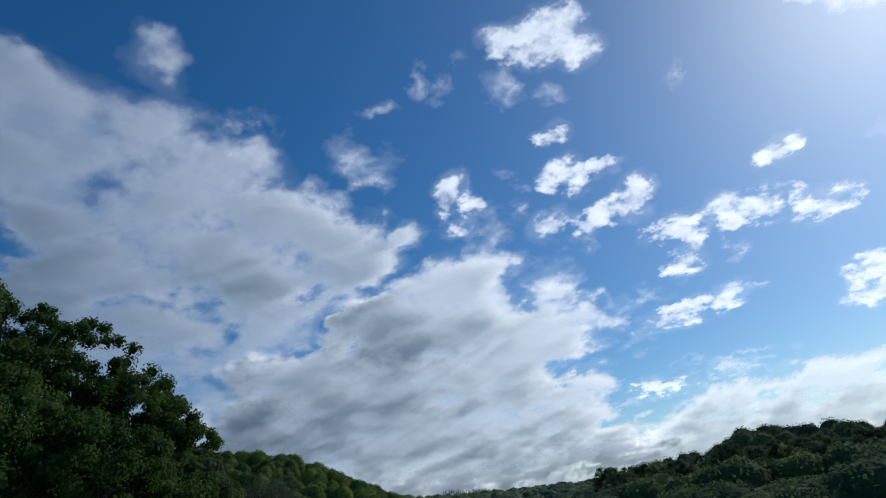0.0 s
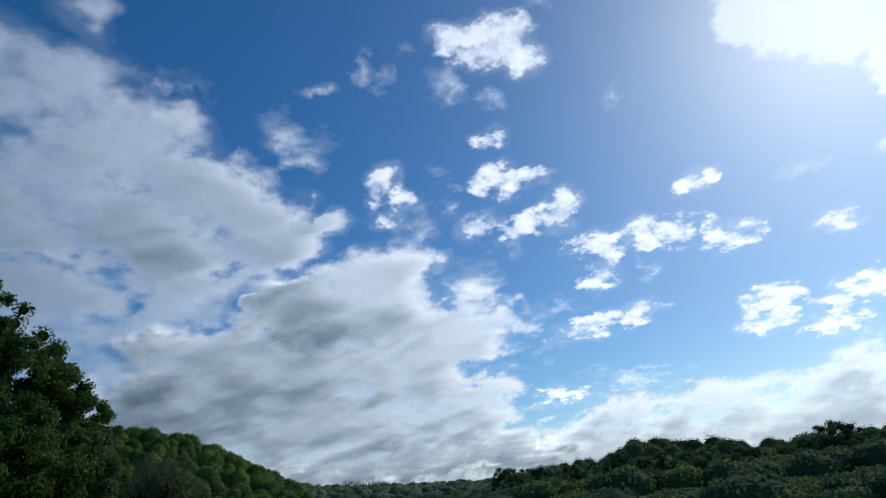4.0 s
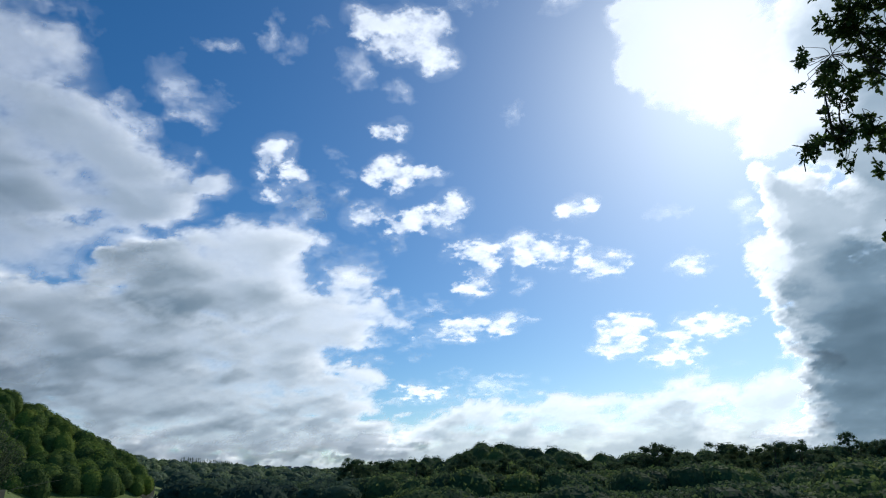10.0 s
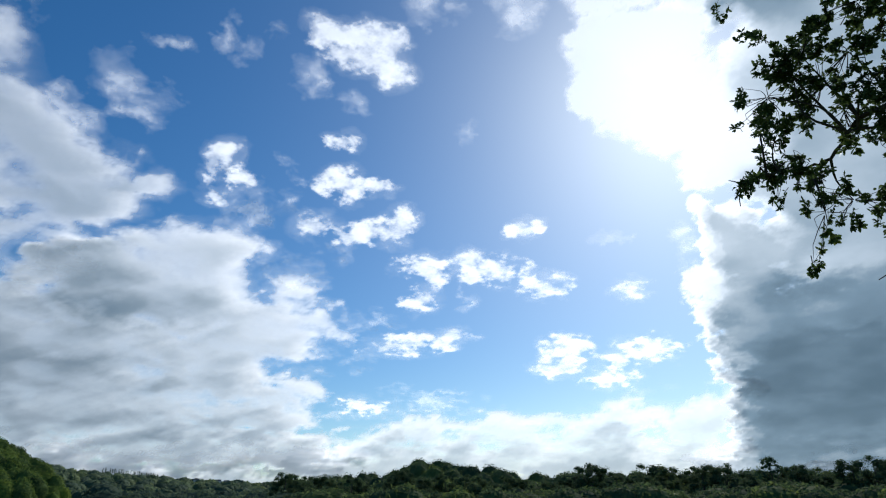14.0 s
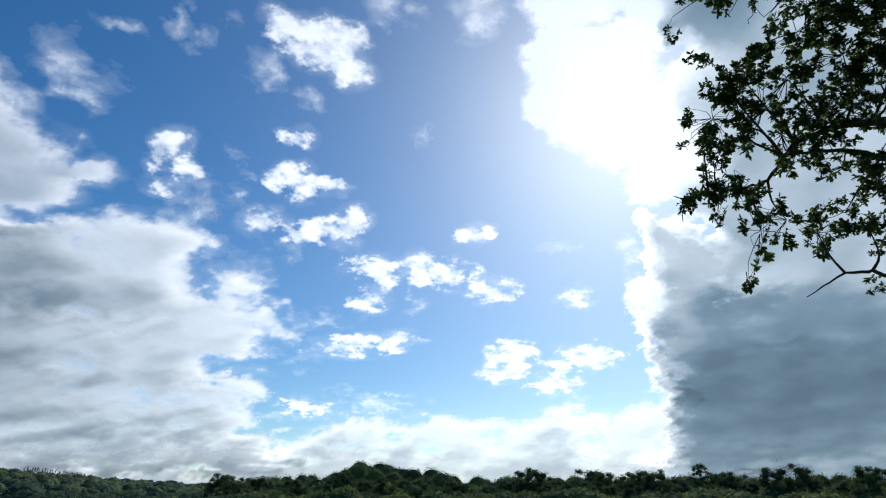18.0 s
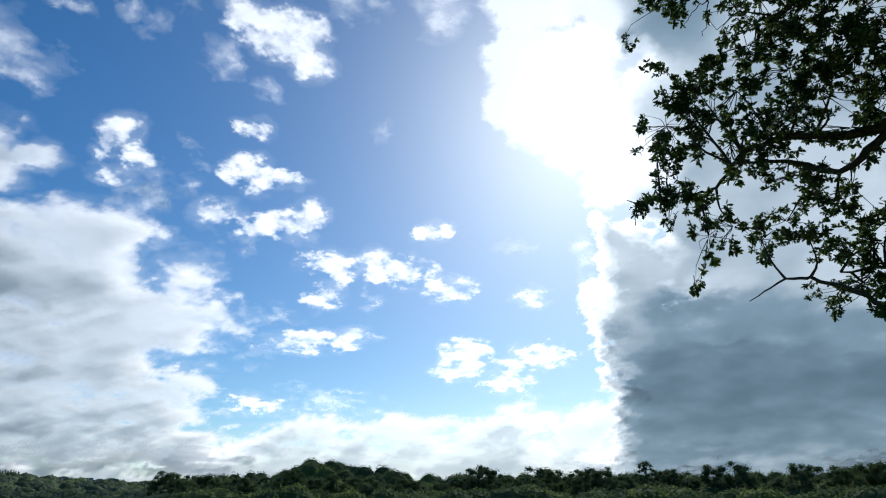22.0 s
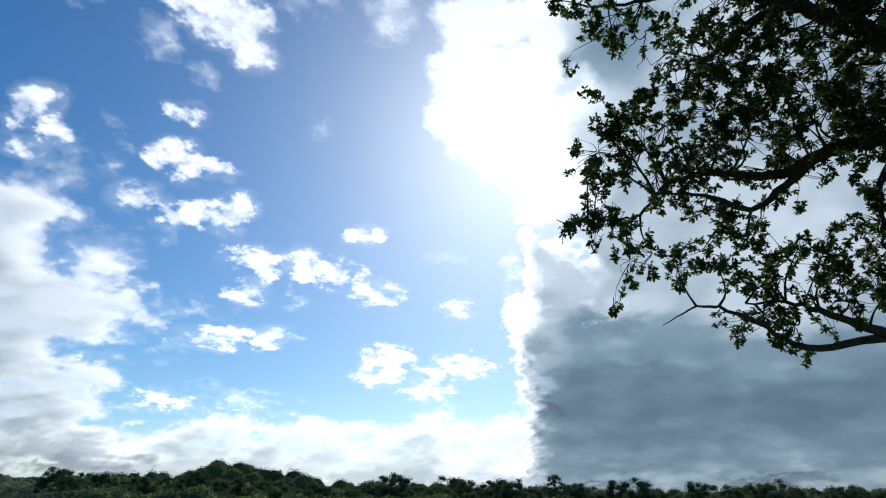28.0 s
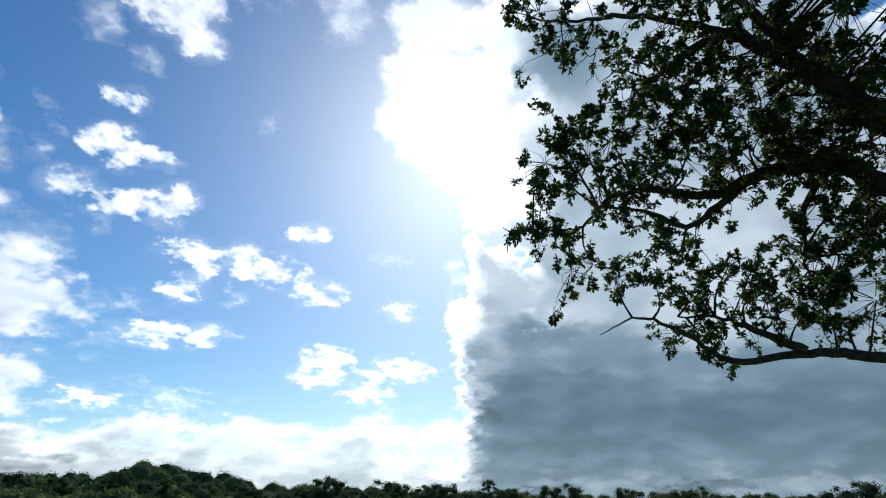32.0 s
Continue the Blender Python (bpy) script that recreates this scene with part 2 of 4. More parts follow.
def dome(rng, width, height, leaves, leaf):
    """A rounded crown seen from afar: leaves over a dome of billows, round a solid leaf-coloured ball added inside."""
    k = 15
    bumps = rng.normal(0, 1, (k, 3))
    bumps[:, 2] = np.abs(bumps[:, 2]) * 0.8
    bumps[0] = (rng.normal(0, 0.2), rng.normal(0, 0.2), 1)
    bumps /= np.linalg.norm(bumps, axis=1)[:, None]
    size = np.array([width * 0.56, width * 0.56, height * 0.86])

    def swell(d):
        near = d @ bumps.T
        pick = near.argmax(1)
        return 0.64 + 0.36 * np.sqrt(np.clip((near.max(1) - 0.6) / 0.4, 0, 1)), bumps[pick]

    d = rng.normal(0, 1, (leaves, 3))
    d[:, 2] = np.abs(d[:, 2]) * 1.1 - 0.15
    d /= np.linalg.norm(d, axis=1)[:, None]
    r, hub = swell(d)
    p = d * (r * rng.uniform(0.9, 1.03, leaves))[:, None]
    n = p - 0.62 * hub
    n /= np.linalg.norm(n, axis=1)[:, None]
    v, f = leaf_quads(p * size, n, leaf, rng, 0.1)
    bv, bf = BALLS[3]
    ball = bv * (swell(bv)[0] * 0.92)[:, None] * size
    return np.concatenate([v, ball]), np.concatenate([f, bf + len(v)])


def tree_pieces(seed, width, height, base, lobes, leaves, leaf):
    rng = np.random.default_rng(seed)
    v, f = crown(rng, width, height, base, lobes, leaves, leaf, 0.55)
    wood = []
    r0 = height * 0.028
    line = [(0, 0, -0.5), (0.05 * width * rng.uniform(-1, 1), 0.03 * width, base * 0.7 + 0.5), (0.06 * width * rng.uniform(-1, 1), 0, height * 0.55), (0, 0, height * 0.85)]
    wood.append(tube(smooth_line(line, 3), np.linspace(r0, r0 * 0.15, 10), 7))
    for k in range(6):
        w = k * 2.4 + rng.uniform(0, 0.6)
        z = base * 0.8 + (height - base) * (0.08 + 0.09 * k)
        e = np.array([math.cos(w), math.sin(w), 0]) * width * rng.uniform(0.28, 0.42)
        wood.append(tube(smooth_line([(0, 0, z), e * 0.5 + np.array([0, 0, z + height * 0.07]), e + np.array([0, 0, z + height * 0.2])], 3), np.linspace(r0 * 0.45, r0 * 0.08, 7), 5))
    return (v, f), join(wood)


def tree(seed, at, turn, width, height, base, lobes, leaves, leaf, leaf_mat, label, name="tree", group=""):
    (v, f), (wv, wf) = tree_pieces(seed, width, height, base, lobes, leaves, leaf)
    ob = new(name)
    part("trunk", mesh_from("trunk", wv, wf, BARK, True), ob)
    part("crown", mesh_from("crown", v, f, leaf_mat), ob)
    ob.matrix_basis = pose(*at, 0, 0, turn)
    return tagged(ob, label, "tree", group)


# ---- the ground: one sheet from the camera's feet to the horizon ----
def curve(x, pts):
    xs, ys = zip(*pts)
    return np.interp(x, xs, ys)


def sstep(a, b, x):
    t = np.clip((x - a) / (b - a), 0, 1)
    return t * t * (3 - 2 * t)


def shore(az):
    """Distance of the far bank of the river."""
    return curve(az, [(-180, 20), (-62, 20), (-44, 40), (-38.6, 50), (-37.6, 196), (-37, 205), (-29, 225), (-27.5, 330), (-26.4, 300), (-25.8, 90), (-14, 84), (-12.6, 26), (-8, 20), (180, 20)])


def ground_z(az, r):
    """Height of the ground at a bearing in degrees and a distance."""
    left = curve(az, [(-180, 30), (-90, 40), (-62, 56), (-46, 43), (-40, 38), (-37, 31), (-34.5, 24), (-31, 13), (-27.5, 2), (-24, -2), (180, -2)])
    s = shore(az)
    z = -1.8 * sstep(14, 22, r) * (1 - sstep(s - 8, s + 6, r)) * sstep(22, 60, s)
    z = z + left * sstep(225, 320, r)
    z = z + 2.6 * sstep(s - 2, s + 12, r) * (1 - sstep(250, 330, r)) * sstep(-43, -40, az) * (1 - sstep(-29.5, -28, az))
    hill = curve(az, [(-20, 0), (-13, 0), (-11, 6), (-6, 8.5), (-3, 12), (0, 18.5), (4, 14), (8, 10.5), (15, 8), (28, 8), (60, 9), (90, 10), (180, 30)])
    z = z + hill * sstep(230, 400, r) * sstep(-16, -12, az)
    far = curve(az, [(-180, 40), (-60, 40), (-30, 50), (-22, 43), (-13, 30), (0, 20), (60, 24), (180, 40)])
    return z + far * sstep(650, 1500, r) - 0.7 * far * sstep(1700, 3000, r)


def at_bearing(az, r, lift=0.0):
    a = radians(az)
    return Vector((math.sin(a) * r, math.cos(a) * r, float(ground_z(az, r)) + lift))


rings = [0.0, 3, 8, 14, 18, 22, 40, 60, 80, 100, 112, 118, 124, 130, 145, 165, 190, 205, 215, 222, 230, 245, 265, 290, 320, 360, 400, 480, 560, 650, 800, 950, 1100, 1300, 1500, 1700, 2000, 2400, 3000, 3800, 4700]
azs = np.arange(-180, 180, 2.0)
gv, gf = [], [tuple(range(len(azs)))]
for i, r in enumerate(rings):
    for a in azs:
        gv.append(tuple(at_bearing(a, max(r, 0.02), 0.2 * noise.noise((math.sin(radians(a)) * r * 0.06, math.cos(radians(a)) * r * 0.06, 0)) * min(1, r / 20))))
na = len(azs)
for i in range(len(rings) - 1):
    for k in range(na):
        k2 = (k + 1) % na
        gf.append((i * na + k, i * na + k2, (i + 1) * na + k2, (i + 1) * na + k))
ground_mesh = mesh_from("ground", gv, gf, GRASS, True)
LITTER, ln, ll, lb = material("woodland_floor", 0.95)
ll.new(ramp(ln, ll, noise_node(ln, ll, 0.6, 6.0), ((0.3, (0.018, 0.02, 0.01)), (0.7, (0.05, 0.05, 0.025)))), lb.inputs["Base Color"])
ground_mesh.materials.append(LITTER)
for p in ground_mesh.polygons:
    a, r = math.degrees(math.atan2(p.center.x, p.center.y)), math.hypot(p.center.x, p.center.y)
    if r > shore(a) + 10 and (r > 100 or a > -12 and r > 42):
        p.material_index = 1
tagged(new("ground", ground_mesh), "grassy river bank and dark wooded valley sides", "ground", kind="structure")

# ---- the river ----
WATER, rn, rl, rb = material("river_water", 0.06)
rb.inputs["Base Color"].default_value = (0.025, 0.035, 0.03, 1)
rb.inputs["Specular IOR Level"].default_value = 0.5
rip = rn.new("ShaderNodeBump")
rip.inputs["Strength"].default_value, rip.inputs["Distance"].default_value = 0.35, 0.08
rl.new(noise_node(rn, rl, 1.3, 5.0), rip.inputs["Height"]), rl.new(rip.outputs["Normal"], rb.inputs["Normal"])
wv, wf = [], []
wa = np.arange(-64, -5, 1.0)
for a in wa:
    for r in (13.0, 40.0, float(shore(a)) + 7.0):
        q = radians(a)
        wv.append((math.sin(q) * r, math.cos(q) * r, -0.35))
for k in range(len(wa) - 1):
    for i in range(2):
        wf.append((k * 3 + i, k * 3 + i + 1, k * 3 + i + 4, k * 3 + i + 3))
tagged(new("water", mesh_from("water", wv, wf, WATER, True)), "calm dark tidal river mirroring the wooded banks", "water", kind="structure")


# ---- woodland on the valley sides ----
def wood(label, mat, seed, count, az_range, r_range, width, height, leaves, leaf, keep=None):
    """Uncountable trees of a slope as one mesh of leaves."""
    rng = np.random.default_rng(seed)
    vs, fs, tones, o = [], [], [], 0
    for i in range(count):
        az = rng.uniform(*az_range)
        r = math.sqrt(rng.uniform(r_range[0] ** 2, r_range[1] ** 2))
        if keep and not keep(az, r):
            continue
        k = rng.uniform(0.55, 1.3)
        p = at_bearing(az, r)
        v, f = dome(rng, width * k, height * k * rng.uniform(0.85, 1.15), leaves, leaf * k)
        vs.append(v + np.array(p)), fs.append(f + o)
        tones.append(np.full(len(v), 0.05 + 0.9 * rng.beta(1.6, 2.2), dtype=np.float32))
        o += len(v)
    me = mesh_from("woodland", np.concatenate(vs), np.concatenate(fs), mat)
    me.attributes.new("tone", "FLOAT", "POINT").data.foreach_set("value", np.concatenate(tones))
    return tagged(new("woodland", me), label, "woodland", kind="stuff")


wood("dense broadleaf wood covering the steep valley side", LEAF_LEFT, 3, 1250, (-70, -27.3), (207, 338), 6.8, 6.4, 560, 0.3, lambda a, r: shore(a) + 3 < r < 330 - max(0, a + 32) * 20)
wood("dark broadleaf wood on the low rounded hill", LEAF_WOOD, 5, 560, (-12.5, 66), (270, 425), 11, 10, 560, 0.36, lambda a, r: a > -11.5 + (r - 300) * 0.02)
wood("tangled dark scrub along the far bank", LEAF_WOOD, 6, 380, (-13, 78), (122, 165), 7.0, 4.6, 380, 0.34)
wood("low dark thicket along the bank", LEAF_WOOD, 12, 280, (-11.5, 80), (90, 122), 6.0, 3.3, 420, 0.27)
wood("low dark brambles along the bank", LEAF_WOOD, 13, 130, (-11, 50), (29, 40), 3.4, 1.35, 520, 0.12)
wood("dark wood behind the bank", LEAF_WOOD, 16, 220, (-13, 78), (165, 275), 9.5, 7.0, 480, 0.34)
wood("green woods in the bottom of the valley", LEAF_HAZE, 9, 420, (-26.5, -9), (300, 720), 13, 9, 170, 0.85)
wood("low green scrub in the bottom of the valley", LEAF_HAZE, 10, 360, (-25.9, -11.5), (88, 300), 6, 2.7, 240, 0.32)
wood("hazy green woods on the distant hillside", LEAF_HAZE, 7, 1000, (-36, 4), (700, 1540), 22, 13, 80, 1.7)
wood("hazy green woods on the far ridge", LEAF_HAZE, 8, 280, (4, 75), (1250, 1540), 24, 12, 60, 2.0)

# ---- tall trees close on the left of the valley ----
LEFT = (
    # bearing, distance, width, height, crown base, lobes, leaves
    (-67, 62, 15, 28, 2, 60, 9000), (-62, 64, 12, 27.8, 3, 50, 8500), (-59.3, 66, 9, 26, 3, 40, 6500), (-56.3, 66, 11, 25, 2, 44, 7500), (-52.9, 66, 10, 22, 2, 40, 6800), (-50.4, 67, 8, 19.4, 2, 32, 5200),
    (-48.6, 68, 7, 17, 1, 30, 5000), (-47.1, 70, 6, 15, 1, 26, 4200), (-45.6, 72, 5, 12, 0.5, 22, 3500), (-59, 52, 11, 15, 1, 36, 6000), (-54, 50, 10, 12, 0.5, 34, 5500), (-50, 54, 9, 10, 0.5, 30, 5000), (-64, 50, 12, 17, 1, 36, 6000),
    (-73, 56, 15, 25, 2, 50, 7000),
)
for i, (az, r, w, h, b, lo, n) in enumerate(LEFT):
    tree(20 + i, at_bearing(az, r), i * 47, w * 1.2, h * 1.02, b, int(lo * 2.6), int(n * 2.4), 0.16, LEAF_NEAR, "tall broadleaf tree with dense dark green crown", group="trees at the meadow edge")
tree(40, at_bearing(-44.6, 74), 10, 6, 10.2, 0.5, 26, 9000, 0.16, LEAF_LIME, "rounded tree with sunlit yellow-green crown", group="trees at the meadow edge")
tree(41, at_bearing(-46.3, 66), 30, 6, 11, 0.3, 26, 9000, 0.16, LEAF_WOOD, "dark green bushy tree below taller neighbours", group="trees at the meadow edge")

# ---- feathery willow scrub ----
rng = np.random.default_rng(11)
shrub = new("willow_shrub")
sp, sc, sn = [], [], []
for i in range(260):
    q = rng.normal(0, 1.0, 2) * np.array([1.8, 1.1])
    h = rng.uniform(3.6, 6.6) * math.exp(-0.05 * q[0] ** 2)
    lean = rng.normal(0, 0.5, 2)
    line = [(q[0] * 0.6, q[1] * 0.6, 0), (q[0] * 0.85 + lean[0] * 0.2, q[1] * 0.85, h * 0.5), (q[0] * 1.05 + lean[0], q[1] * 1.05 + lean[1], h)]
    s = smooth_line(line, 4)
    sp.append(tube(s, np.linspace(0.026, 0.008, len(s)), 4))
    for k in range(70):
        z = rng.uniform(0.1, 0.95) ** 1.3
        b = s[min(int(z * 8), 8)]
        sc.append(b + rng.normal(0, 0.22, 3)), sn.append(rng.normal(0, 1, 3))
wv, wf = join(sp)
part("brushwood", mesh_from("brushwood", wv, wf, bark_material("willow_stems", (0.16, 0.15, 0.09), (0.3, 0.28, 0.18), 2.0)), shrub)
v, f = leaf_quads(np.array(sc), np.array(sn), 0.1, rng)
part("foliage", mesh_from("foliage", v, f, LEAF_WILLOW), shrub)
shrub.matrix_basis = pose(*at_bearing(-41.0, 60), 0, 0, 41)
tagged(shrub, "grey-green feathery willow scrub with upright pale stems", "shrub")

# ---- trees of the dark belt across the meadow ----
kinds = [tree(60 + i, at_bearing(100 + i, 150), 0, w, h, b, lo, int(n * 1.3), 0.2, LEAF_WOOD, "dark broadleaf tree in the belt across the meadow", group="trees of the dark belt")
         for i, (w, h, b, lo, n) in enumerate(((9, 13, -1, 34, 3000), (11, 12, -1, 38, 3200), (8, 13, -0.5, 30, 2800), (12, 14, -1, 40, 3400), (7, 11, -1, 26, 2400), (10, 10.5, -1, 34, 2800)))]
BELT = ((-11.2, 2.0), (-9.6, 2.0), (14.2, 2.6), (11.6, 1.4), (16.6, 2.0), (19.2, 2.6), (20.9, 2.4), (22.9, 2.3), (24.8, 2.3), (26.6, 1.9), (29.9, 2.2), (31.6, 2.0), (32.9, 1.7), (34.6, 1.0), (37.1, 1.8),
        (38.9, 1.4), (40.8, 2.3), (42.7, 2.2), (44.6, 2.2), (46.8, 2.2), (49.2, 1.9), (51.6, 2.0), (54.0, 2.1), (57.6, 3.1), (59.8, 2.9), (62.5, 3.0), (66, 3.4), (70, 3.6))
belt_rng = random.Random(4)
for i, (az, el) in enumerate(BELT):
    k = kinds[i % 6]
    r = belt_rng.uniform(135, 160)
    p = at_bearing(az, r)
    top = EYE.z + r * math.tan(radians(el + 0.25)) - p.z
    s = top / (13, 12, 13, 14, 11, 10.5)[i % 6]
    q = copy_thing(k, pose(*p, 0, 0, belt_rng.uniform(0, 360)))
    q.scale = (s * 1.5, s * 1.5, s)
# bushes along the foot of the belt
for i in range(46):
    az = -12 + i * 1.75 + belt_rng.uniform(-0.6, 0.6)
    r = belt_rng.uniform(123, 133)
    s = belt_rng.uniform(0.45, 0.62)
    q = copy_thing(kinds[i % 6], pose(*at_bearing(az, r, -0.4), 0, 0, belt_rng.uniform(0, 360)))
    q.scale = (s * 1.3, s * 1.3, s)
    tagged(q, "low dark bush at the foot of the tree belt", "bush", "bushes below the dark belt")
    q.name = "bush"
lone = tree(80, at_bearing(28.6, 140), 0, 6.0, 9.4, 3.0, 46, 1500, 0.15, LEAF_WOOD, "slender airy tree standing above the dark belt", group="trees of the dark belt")

tree(81, at_bearing(12.3, 128), 0, 10, EYE.z + 128 * math.tan(radians(0.5)) - at_bearing(12.3, 128).z, 0.5, 40, 6000, 0.2, LEAF_LIME, "rounded yellow-green tree before the dark belt", group="trees of the dark belt")


# ---- small houses on the far ridge ----
def plain(name, colour, rough):
    m, n, l, b = material(name, rough)
    f = noise_node(n, l, 0.8, 5.0)
    l.new(ramp(n, l, f, ((0.3, tuple(x * 0.85 for x in colour)), (0.7, colour))), b.inputs["Base Color"])
    return m


PALE_WALL, SLATE, PANE = plain("pale_plaster", (0.7, 0.68, 0.62), 0.8), plain("slate", (0.16, 0.15, 0.15), 0.7), plain("window_glass", (0.05, 0.06, 0.07), 0.1)


def block(w, d, h, z=0.0, y=0.0, x=0.0):
    return [(x + sx * w / 2, y + sy * d / 2, z + sz * h) for sz in (0, 1) for sx, sy in ((-1, -1), (1, -1), (1, 1), (-1, 1))], [(3, 2, 1, 0), (4, 5, 6, 7), (0, 1, 5, 4), (1, 2, 6, 5), (2, 3, 7, 6), (3, 0, 4, 7)]


def house(az, r, w, h, label):
    ob = new("house")
    part("wall", mesh_from("wall", *block(w, w * 0.6, h), PALE_WALL), ob)
    o, q = w / 2 + 0.4, w * 0.3 + 0.4
    v = [(-o, -q, h), (o, -q, h), (o, q, h), (-o, q, h), (-o, 0, h + w * 0.3), (o, 0, h + w * 0.3)]
    part("roof", mesh_from("roof", v, [(0, 1, 5, 4), (2, 3, 4, 5), (0, 4, 3), (1, 2, 5), (3, 2, 1, 0)], SLATE), ob)
    part("chimney", mesh_from("chimney", *block(0.8, 0.8, 1.6, h + w * 0.22, 0, w * 0.3), PALE_WALL), ob)
    for k in (-0.3, 0.0, 0.3):
        part("window", mesh_from("window", *block(w * 0.12, 0.12, 1.3, h * 0.45, -w * 0.3 - 0.04, k * w), PANE), ob)
    ob.matrix_basis = pose(*at_bearing(az, r), 0, 0, -az)
    return tagged(ob, label, "house", "houses on the far ridge")


house(-17.6, 1300, 11, 9, "pale plastered house among trees on the far ridge")
house(-16.9, 1310, 9, 9, "small pale house among trees on the far ridge")
house(-19.3, 1290, 10, 9, "pale farmhouse among trees on the far ridge")

# ---- row of poplars on the far ridge ----
pr = random.Random(9)
for i in range(24):
    az = -26.3 + i * 0.165 + pr.uniform(-0.03, 0.03) + (0.18 if i > 1 else 0)
    w, h = pr.uniform(2.6, 3.4), pr.uniform(15, 20) * (1 - 0.010 * i)
    tree(200 + i, at_bearing(az, 1480, 4), 0, w, h, 1, 14, 160, 0.9, LEAF_HAZE, "slim upright poplar in a row on the far ridge", "poplar", "poplars on the ridge")



# ---- clouds ----
def hash2(ix, iy, seed):
    h = (ix.astype(np.int64) * 374761393 + iy.astype(np.int64) * 668265263 + seed * 974634777) & 0xFFFFFFFF
    h = ((h ^ (h >> 13)) * 1274126177) & 0xFFFFFFFF
    return ((h ^ (h >> 16)) & 0xFFFF) / 65535.0


def value_noise(x, y, seed):
    ix, iy = np.floor(x), np.floor(y)
    fx, fy = x - ix, y - iy
    fx, fy = fx * fx * fx * (fx * (fx * 6 - 15) + 10), fy * fy * fy * (fy * (fy * 6 - 15) + 10)
    a, b = hash2(ix, iy, seed), hash2(ix + 1, iy, seed)
    c, d = hash2(ix, iy + 1, seed), hash2(ix + 1, iy + 1, seed)
    return (a * (1 - fx) + b * fx) * (1 - fy) + (c * (1 - fx) + d * fx) * fy


def fbm(x, y, seed, octaves=6, gain=0.52):
    out, amp, tot = 0, 1.0, 0
    for i in range(octaves):
        out = out + amp * value_noise(x, y, seed + i * 17)
        tot += amp
        amp *= gain
        x, y = (x * 0.8 - y * 0.6) * 2.03 + 7.1, (x * 0.6 + y * 0.8) * 2.03 + 3.7
    return out / tot


STYLES = {  # threshold, softness, raggedness at the edge and inside, warp in degrees, cell in degrees, noise scale
    "soft": (0.04, 1.15, 0.9, 0.40, 2.2, 0.18, 1.0),
    "sheet": (0.05, 0.85, 0.9, 0.22, 2.2, 0.2, 0.9),
    "mass": (0.05, 1.05, 1.0, 0.26, 1.5, 0.15, 1.2),
    "heap": (0.10, 0.90, 1.0, 0.30, 0.8, 0.10, 1.8),
    "tower": (0.16, 0.50, 0.8, 0.00, 1.1, 0.13, 2.0),
    "puff": (0.04, 1.35, 1.5, 0.50, 0.62, 0.06, 3.0),
    "wisp": (0.05, 1.60, 0.9, 1.30, 1.5, 0.09, 2.8),
}
made_clouds = []


